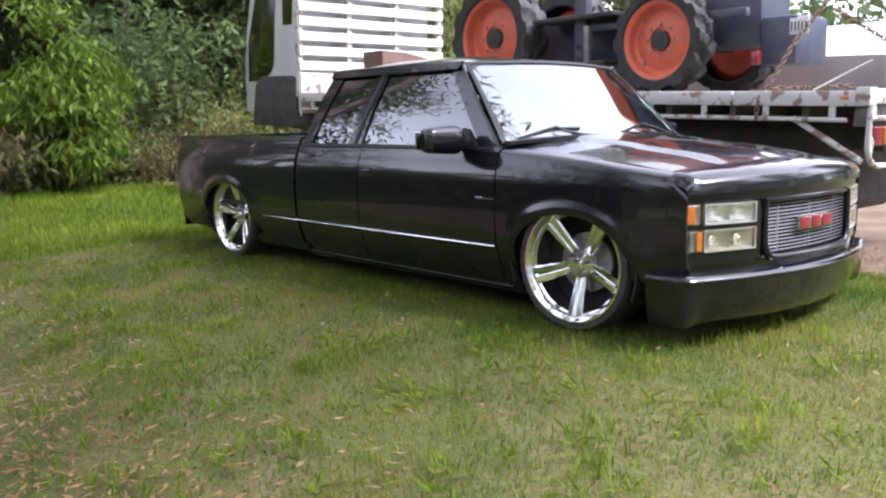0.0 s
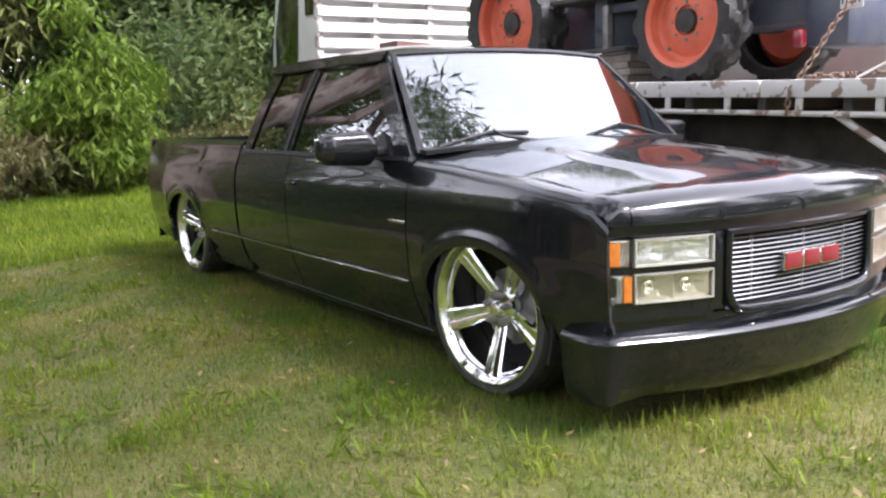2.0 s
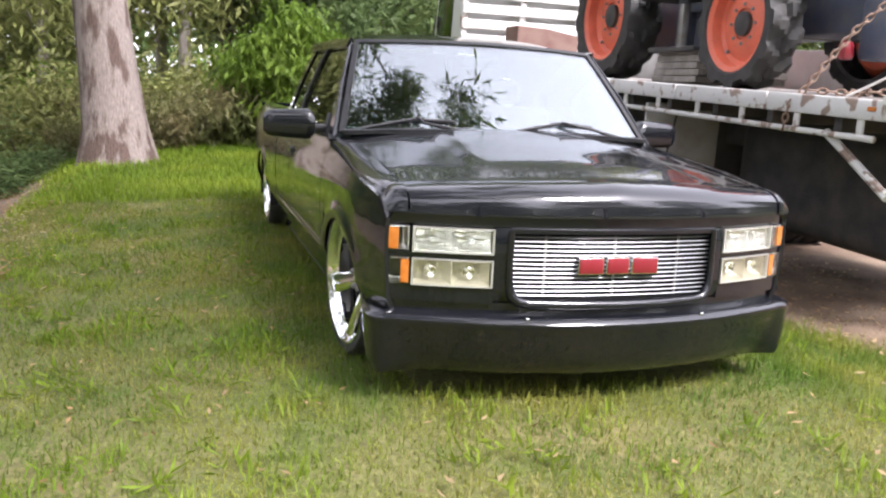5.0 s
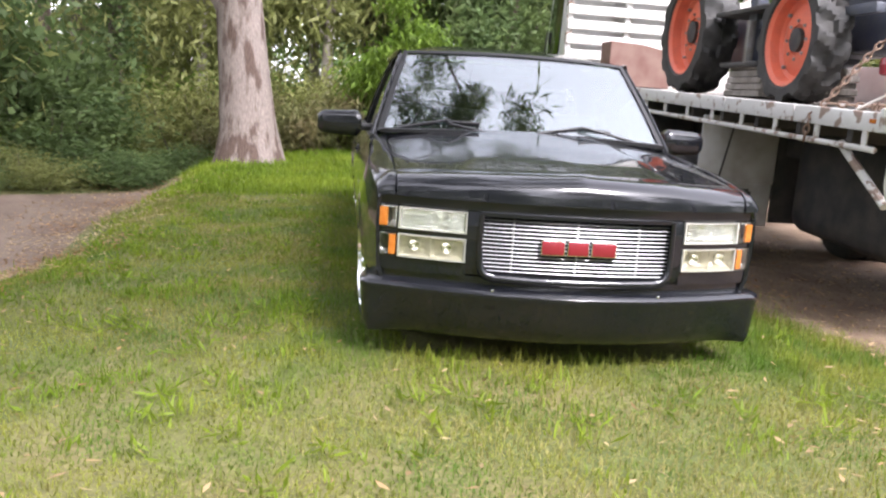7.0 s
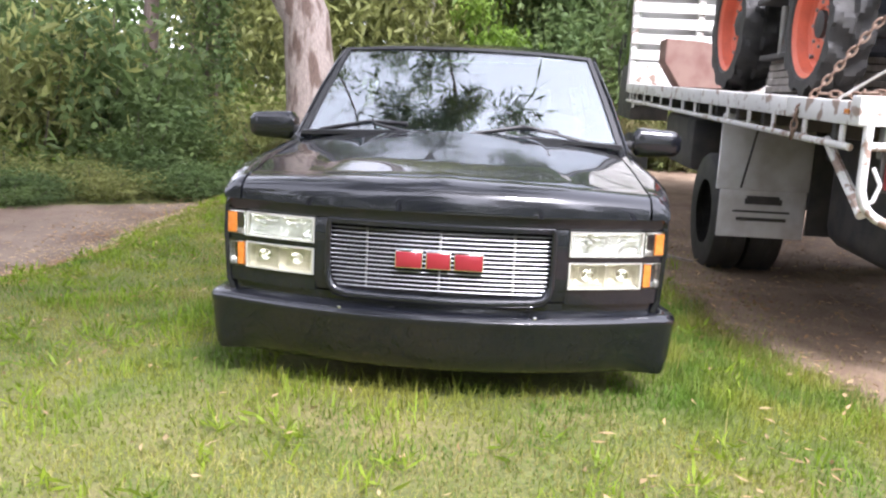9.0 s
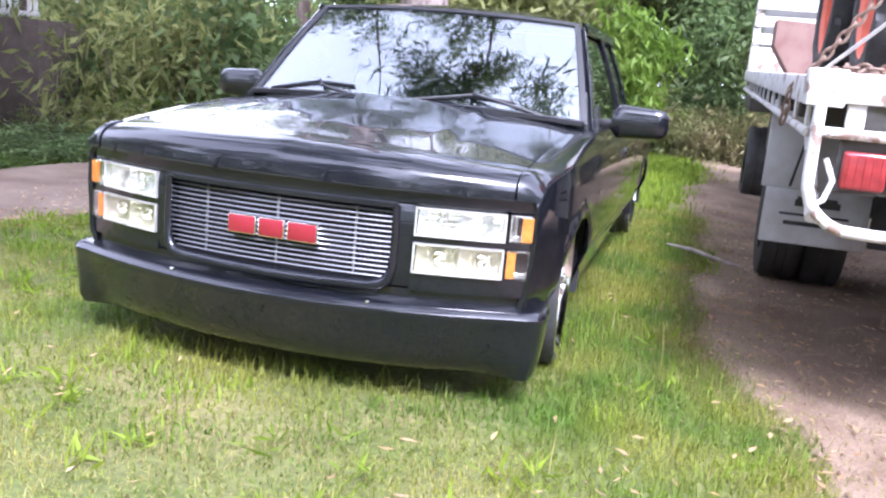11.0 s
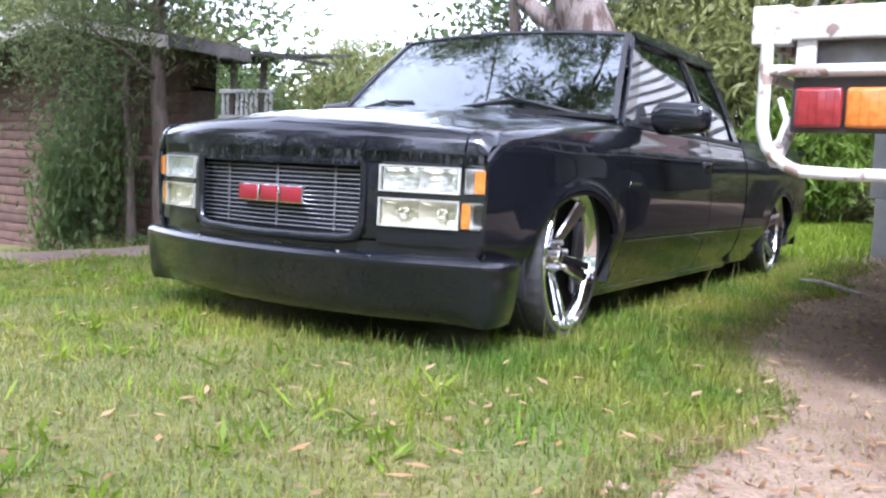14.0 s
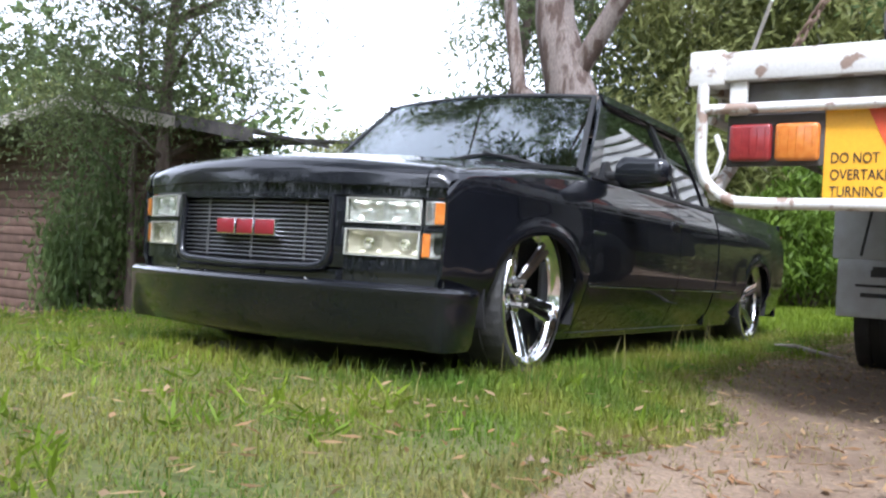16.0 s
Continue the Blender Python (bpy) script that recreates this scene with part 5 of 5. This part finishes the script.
hedge = [(bush_a, -6.3, -5.75, 50, 0.55), (bush_c, -7.1, -4.9, 170, 0.55), (bush_a, -7.8, -4.0, 260, 0.6), (bush_b, -5.2, -6.7, 15, 0.45), (bush_a, -8.8, -3.4, 95, 0.6), (bush_a, -6.9, -6.0, 300, 0.6), (bush_b, -16.5, -6.4, 33, 1.7), (bush_b, -18.5, -9.2, 150, 1.7), (bush_c, -17, -4.4, 80, 1.8), (bush_b, -15.2, -3.0, 10, 1.3), (bush_a, -8.3, -4.7, 30, 0.7), (bush_a, -9.0, -6.6, 120, 0.95), (bush_c, -7.6, -6.3, 200, 0.75), (bush_b, -7.2, -7.6, 75, 0.6), (bush_a, -10.8, -8.2, 15, 1.2), (bush_b, -11.6, -6.0, 90, 1.1), (bush_c, -12.8, -7.0, 160, 1.3),
         (bush_a, -13.2, -4.4, 45, 1.1), (bush_b, -13.6, -9.4, 12, 1.4), (bush_a, -10.9, -10.4, 210, 1.2), (bush_b, -15, -5.5, 80, 1.5), (bush_c, -15.5, -8.0, 5, 1.5), (bush_a, -9.2, -9.0, 66, 1.0), (bush_c, -9.0, -10.8, 130, 0.9),
         (bush_a, -12.2, 1.4, 70, 0.95), (bush_c, -12.0, 3.3, 140, 1.0), (bush_c, -12.6, -1.6, 10, 0.9), (bush_a, -13.5, 5.0, 190, 1.2), (bush_c, -14, 7.2, 33, 1.2), (bush_a, -14.4, -0.4, 95, 1.2), (bush_a, -15, 9.2, 155, 1.2), (bush_c, -12.2, 0.2, 60, 0.7),
         (bush_a, -4.7, -9.25, 20, 0.6), (bush_c, -4.4, -8.0, 220, 0.45), (bush_a, -4.9, -7.1, 75, 0.55), (bush_a, -6.6, -7.2, 40, 0.9), (bush_a, -5.6, -6.9, 20, 0.75), (bush_c, -7.4, -8.6, 90, 1.0)]
for ob, x, y, turn, size, tall in ((bush_c, -9.2, -7.4, 30, 1.5, 1.25), (bush_a, -10.4, -6.6, 140, 1.5, 1.9), (bush_a, -9.8, -8.1, 250, 1.2, 1.7)):
    put(ob, x, y, turn, size, tall)
for ob, x, y, turn, size in hedge:
    put(ob, x, y, turn, size, 4.3 if -5.1 < x < -4.4 and y < -8.2 else 0.55 if x > -14.0 and -9.5 < y < -3.2 else 1.0)
for x, y, turn, size in ((-10.9, 0.9, 40, 0.9), (-10.4, -1.0, 100, 1.1), (-11.3, 1.9, 160, 1.1), (-9.8, -2.9, 220, 0.7), (-11.6, -2.6, 280, 1.1), (-11.5, 3.2, 30, 1.0)):
    put(fern, x, y, turn, size)

# two thin trees before the house
slim_a = tree("slender_tree", "slender dark tree with an airy crown before the house", 7.5, 0.15, (0.0, -0.3), 6, 120, GUM_LEAF, BARK_DARK, 11, 0.38, 2.4, 0.6, 0.11, 0.028, 0.5)
slim_a.matrix_basis = pose(-5.0, -7.75, ground_at(-5.0, -7.75))
slim_b = tree("slender_tree", "thin leaning dark tree with a sparse crown before the house", 6.8, 0.08, (-0.2, -0.6), 5, 110, GUM_LEAF, BARK_DARK, 9, 0.42, 2.0, 0.55, 0.11, 0.028, 0.5)
slim_b.matrix_basis = pose(-5.0, -8.5, ground_at(-5.0, -8.5))
dark_trunk = tree("bare_trunk_tree", "straight brown trunk rising behind the roadside shrubs", 10, 0.2, (0.0, 0.2), 4, 60, GUM_LEAF, BARK_DARK, 5, 0.7, 2.0, 0.8, 0.22, 0.05, 0.5)
dark_trunk.matrix_basis = pose(-13.6, -6.95, ground_at(-13.6, -6.95))
vine = tree("vine_clad_tree", "tree trunk wrapped in dark green climbing vine", 9, 0.17, (0.1, 0.0), 4, 60, GUM_LEAF, BARK_DARK, 5, 0.7, 2.0, 0.8, 0.22, 0.05, 0.5)
vine.matrix_basis = pose(-12.6, -5.3, ground_at(-12.6, -5.3))
leaf_mesh("vine", clumps([(0.05 * math.sin(k), 0.05 * math.cos(k * 1.7), 0.2 + k * 0.14) for k in range(40)], 0.42, 90, 0.6), 0.13, 0.08, 0.5, DARK_LEAF, vine, "dark climbing vine")

# far woods that close the view
cs = []
for k in range(900):
    a = rng.uniform(0, 2 * math.pi)
    d = rng.uniform(46, 70)
    x, y = d * math.cos(a), d * math.sin(a)
    az = math.degrees(math.atan2(y - 2.76, x - 3.44)) % 360
    top = 6.5 if 205 < az < 224 else rng.uniform(9, 15)
    for q in range(4):
        cs.append((x + rng.normal() * 2, y + rng.normal() * 2, -1 + top * (q + 0.5) / 4))
far = leaf_mesh("far_woods", clumps(cs, 2.2, 26, 0.8), 1.0, 0.45, 0.4, DARK_LEAF)
tagged(far, "dark green belt of distant woods", "woods", kind="stuff")

# ---- grass and litter ----
def blades(name, xy, length, width, mat, label, lean=0.5):
    """Grass: each blade a bent strip of three triangles that stands on the ground."""
    n = len(xy)
    z = np.array([height(x, y) + 0.018 * noise.noise((x * 1.1, y * 1.1, 0)) + 0.01 * noise.noise((x * 3.1, y * 3.1, 5)) for x, y in xy]) - 0.004
    base = np.column_stack([xy, z])
    a = rng.uniform(0, 2 * math.pi, n)
    side = np.column_stack([np.cos(a), np.sin(a), np.zeros(n)]) * (width * rng.uniform(0.6, 1.4, n))[:, None] * 0.5
    b = a + math.pi / 2 + rng.uniform(-0.5, 0.5, n)
    tilt = lean * rng.uniform(0.1, 1.3, n)
    out = np.column_stack([np.cos(b), np.sin(b), np.zeros(n)])
    ln = length * rng.uniform(0.5, 1.3, n)
    mid = base + out * (ln * 0.45 * np.sin(tilt * 0.6))[:, None] + np.column_stack([np.zeros(n), np.zeros(n), ln * 0.55 * np.cos(tilt * 0.6)])
    tip = mid + out * (ln * 0.55 * np.sin(tilt * 1.5))[:, None] + np.column_stack([np.zeros(n), np.zeros(n), ln * 0.5 * np.cos(tilt * 1.5)])
    v = np.stack([base - side, base + side, mid + side * 0.8, mid - side * 0.8, tip], axis=1).reshape(-1, 3)
    me = bpy.data.meshes.new(name)
    me.vertices.add(5 * n), me.loops.add(7 * n), me.polygons.add(2 * n)
    me.vertices.foreach_set("co", v.astype(np.float32).ravel())
    idx = (np.arange(n)[:, None] * 5 + np.array([0, 1, 2, 3, 3, 2, 4])[None, :]).astype(np.int32)
    me.loops.foreach_set("vertex_index", idx.ravel())
    starts = (np.arange(n)[:, None] * 7 + np.array([0, 4])[None, :]).astype(np.int32)
    me.polygons.foreach_set("loop_start", starts.ravel())
    me.update(calc_edges=True)
    ob = finish(name, me, mat, None, label, False)
    return tagged(ob, label, "grass", kind="stuff")


def lawn_points(n, x0, x1, y0, y1, keep):
    p = np.column_stack([rng.uniform(x0, x1, n), rng.uniform(y0, y1, n)])
    return np.array([q for q in p if keep(q[0], q[1])])


def on_lawn(x, y, slack=0.0):
    if -4.5 < x < 0.6 and abs(y) < 0.72:
        return False
    e = drive_edge(x)
    return verge(x) + 0.12 + rng.uniform(-0.12, 0.3) + 0.25 * noise.noise((x * 2, y * 2, 9)) < y < e - 0.02 + abs(rng.normal()) * 0.2 - 0.1 + 0.22 * noise.noise((x * 2.2, y * 2.2, 4)) + slack


def bare(x, y):
    """Thin grass and litter on the bank above the road: 0 to 1."""
    return math.exp(-((x + 0.3) / 1.7) ** 2 - ((y + 3.55) / 0.45) ** 2)


def patch(x, y):
    return noise.noise((x * 0.9, y * 0.9, 20)) + 0.5 * noise.noise((x * 2.6, y * 2.6, 21))


near = lawn_points(380000, -5.5, 4.2, -5.2, 2.2, lambda x, y: on_lawn(x, y) and rng.uniform() > 0.75 * bare(x, y) and patch(x, y) > -0.75 + rng.uniform(-0.3, 0.5) and rng.uniform() > 0.3 * smooth01(1.0, 2.1, x) * smooth01(-1.5, 0.5, y))
blades("lawn_grass", near, 0.036, 0.004, GRASS, "short green lawn grass", 1.5)
dry = lawn_points(170000, -5, 4.2, -5.2, 2.3, lambda x, y: on_lawn(x, y, 0.3) and patch(x + 31, y) + 0.8 * smooth01(0.9, 1.9, x) * smooth01(-2, 0, y) > 0.22 + rng.uniform(-0.3, 0.3))
blades("dry_grass", dry, 0.045, 0.004, GRASS_DRY, "straw-coloured dead grass among the green", 1.6)
lush = lawn_points(110000, -5, 4.2, -5, 2.1, lambda x, y: on_lawn(x, y) and noise.noise((x * 2.6, y * 2.6, 40)) > 0.24 + 0.2 * smooth01(1.0, 2.0, x) + rng.uniform(-0.1, 0.25))
blades("grass_tufts", lush, 0.072, 0.0065, GRASS_LUSH, "lush bright green grass tufts", 1.0)
skirt = lawn_points(60000, -4.9, 1.1, -1.3, 1.35, lambda x, y: on_lawn(x, y) and (0.74 < abs(y) < 1.0 + rng.uniform(0, 0.35) or x > 0.5) and rng.uniform() < 0.55 * smooth01(1.15, 0.55, x + 0.2 * noise.noise((x * 3, y * 3, 50))))
blades("long_grass", skirt, 0.09, 0.0038, GRASS, "longer grass along the pickup's sills", 1.4)
edge = lawn_points(50000, -5, 1.9, 0.85, 1.95, lambda x, y: on_lawn(x, y) and rng.uniform() < 0.8 * smooth01(1.8, 0.3, x + 0.35 * noise.noise((x * 2, y * 2, 51))) * smooth01(0.85, 1.1, y))
blades("edge_grass", edge, 0.072, 0.0038, GRASS, "longer grass by the drive", 1.6)
farther = lawn_points(80000, -16, -5.0, -4.2, 2.2, lambda x, y: on_lawn(x, y))
blades("far_lawn", farther, 0.1, 0.012, GRASS_LUSH, "bright green grass on the mound", 0.7)
back = lawn_points(26000, -12, 6, -10.5, -6.2, lambda x, y: y < -6.3 - 3 * smooth01(0, 4, x) + 0.2 * math.sin(x * 3))
blades("far_verge", back, 0.12, 0.014, GRASS, "grass verge before the house", 0.7)
stalk = lawn_points(330, -4.5, 1.2, 0.95, 1.5, lambda x, y: rng.uniform() < 0.28)
blades("seed_stalks", stalk, 0.2, 0.004, GRASS_DRY, "tall pale seed stalks beside the pickup", 0.35)

fringe = np.array([(x, drive_edge(x) + abs(rng.normal()) * 0.4 - 0.1) for x in rng.uniform(-5, 2.6, 24000)])
blades("straw_fringe", fringe, 0.055, 0.0035, GRASS_DRY, "dead straw along the edge of the drive", 1.8)
weed_at = [q for q in lawn_points(620, -4.5, 3.2, -4.6, 1.6, lambda x, y: on_lawn(x, y) and not (-4.8 < x < 1.1 and abs(y) < 1.15))]
wc = [(x + rng.normal() * 0.035, y + rng.normal() * 0.035, height(x, y) + rng.uniform(0.0, 0.03)) for x, y in weed_at for _ in range(16)]
weeds = leaf_mesh("weeds", wc, 0.085, 0.011, -0.35, GRASS_LUSH, None, "", 0.3)
tagged(weeds, "broad-leaved green weeds dotted over the lawn", "weeds", kind="stuff")
lit = [(x, y) for x, y in lawn_points(1100, -5, 4, -5, 2.2, lambda x, y: not (-4.6 < x < 0.8 and abs(y) < 0.95))]
lit += [(x, y) for x, y in zip(rng.normal(-0.3, 1.1, 900), rng.normal(-3.5, 0.35, 900))]
lit += [(x, verge(x) + rng.normal() * 0.45 - 0.1) for x in rng.uniform(-8, 1.5, 4200)]
lit += [(x, y) for x, y in zip(rng.uniform(1.0, 2.8, 170), rng.uniform(0.5, 2.6, 170))]
lit += [(x, y) for x, y in zip(rng.uniform(-6, 3, 1700), rng.uniform(1.4, 3.4, 1700)) if y > drive_edge(x)]
lc = [(x, y, height(x, y) + rng.uniform(0.03, 0.05)) for x, y in lit]
leaves = leaf_mesh("fallen_leaves", lc, 0.066, 0.02, 0.0, LEAF_DRY, None, "", 0.3)
co = np.empty(len(leaves.data.vertices) * 3, np.float32)
leaves.data.vertices.foreach_get("co", co)
co = co.reshape(-1, 4, 3)
co[:, :, 2] = co[:, :1, 2] + (co[:, :, 2] - co[:, :1, 2]) * 0.3
leaves.data.vertices.foreach_set("co", co.ravel())
tagged(leaves, "curled brown and tan fallen gum leaves", "leaves", kind="stuff")
stick = tube("stick", [(-3.2, 1.24, 0.03), (-3.0, 1.42, 0.045), (-2.85, 1.58, 0.03), (-2.7, 1.78, 0.015)], [0.008, 0.015, 0.014, 0.006], BARK_PALE, None, "", 7)
tagged(stick, "pale fallen stick lying on the drive's edge", "stick")
# grit and pebbles on the drive
pv, pf = [], []
for k in range(1800):
    x, y = rng.uniform(-4, 2.5), rng.uniform(1.4, 3.2)
    if y < drive_edge(x):
        continue
    r = rng.uniform(0.004, 0.014)
    z = height(x, y) + 0.018 * noise.noise((x * 1.1, y * 1.1, 0)) + 0.01 * noise.noise((x * 3.1, y * 3.1, 5)) + 0.022
    o = len(pv)
    pv += [(x + r, y, z), (x - r * 0.8, y + r * 0.5, z), (x - r * 0.3, y - r, z), (x + r * 0.3, y + r, z), (x, y, z + r)]
    pf += [(o, o + 3, o + 4), (o + 3, o + 1, o + 4), (o + 1, o + 2, o + 4), (o + 2, o, o + 4)]
peb = link("pebbles", pv, pf, GRAVEL, None, "", False)
tagged(peb, "small stones and grit scattered on the drive", "gravel", kind="stuff")
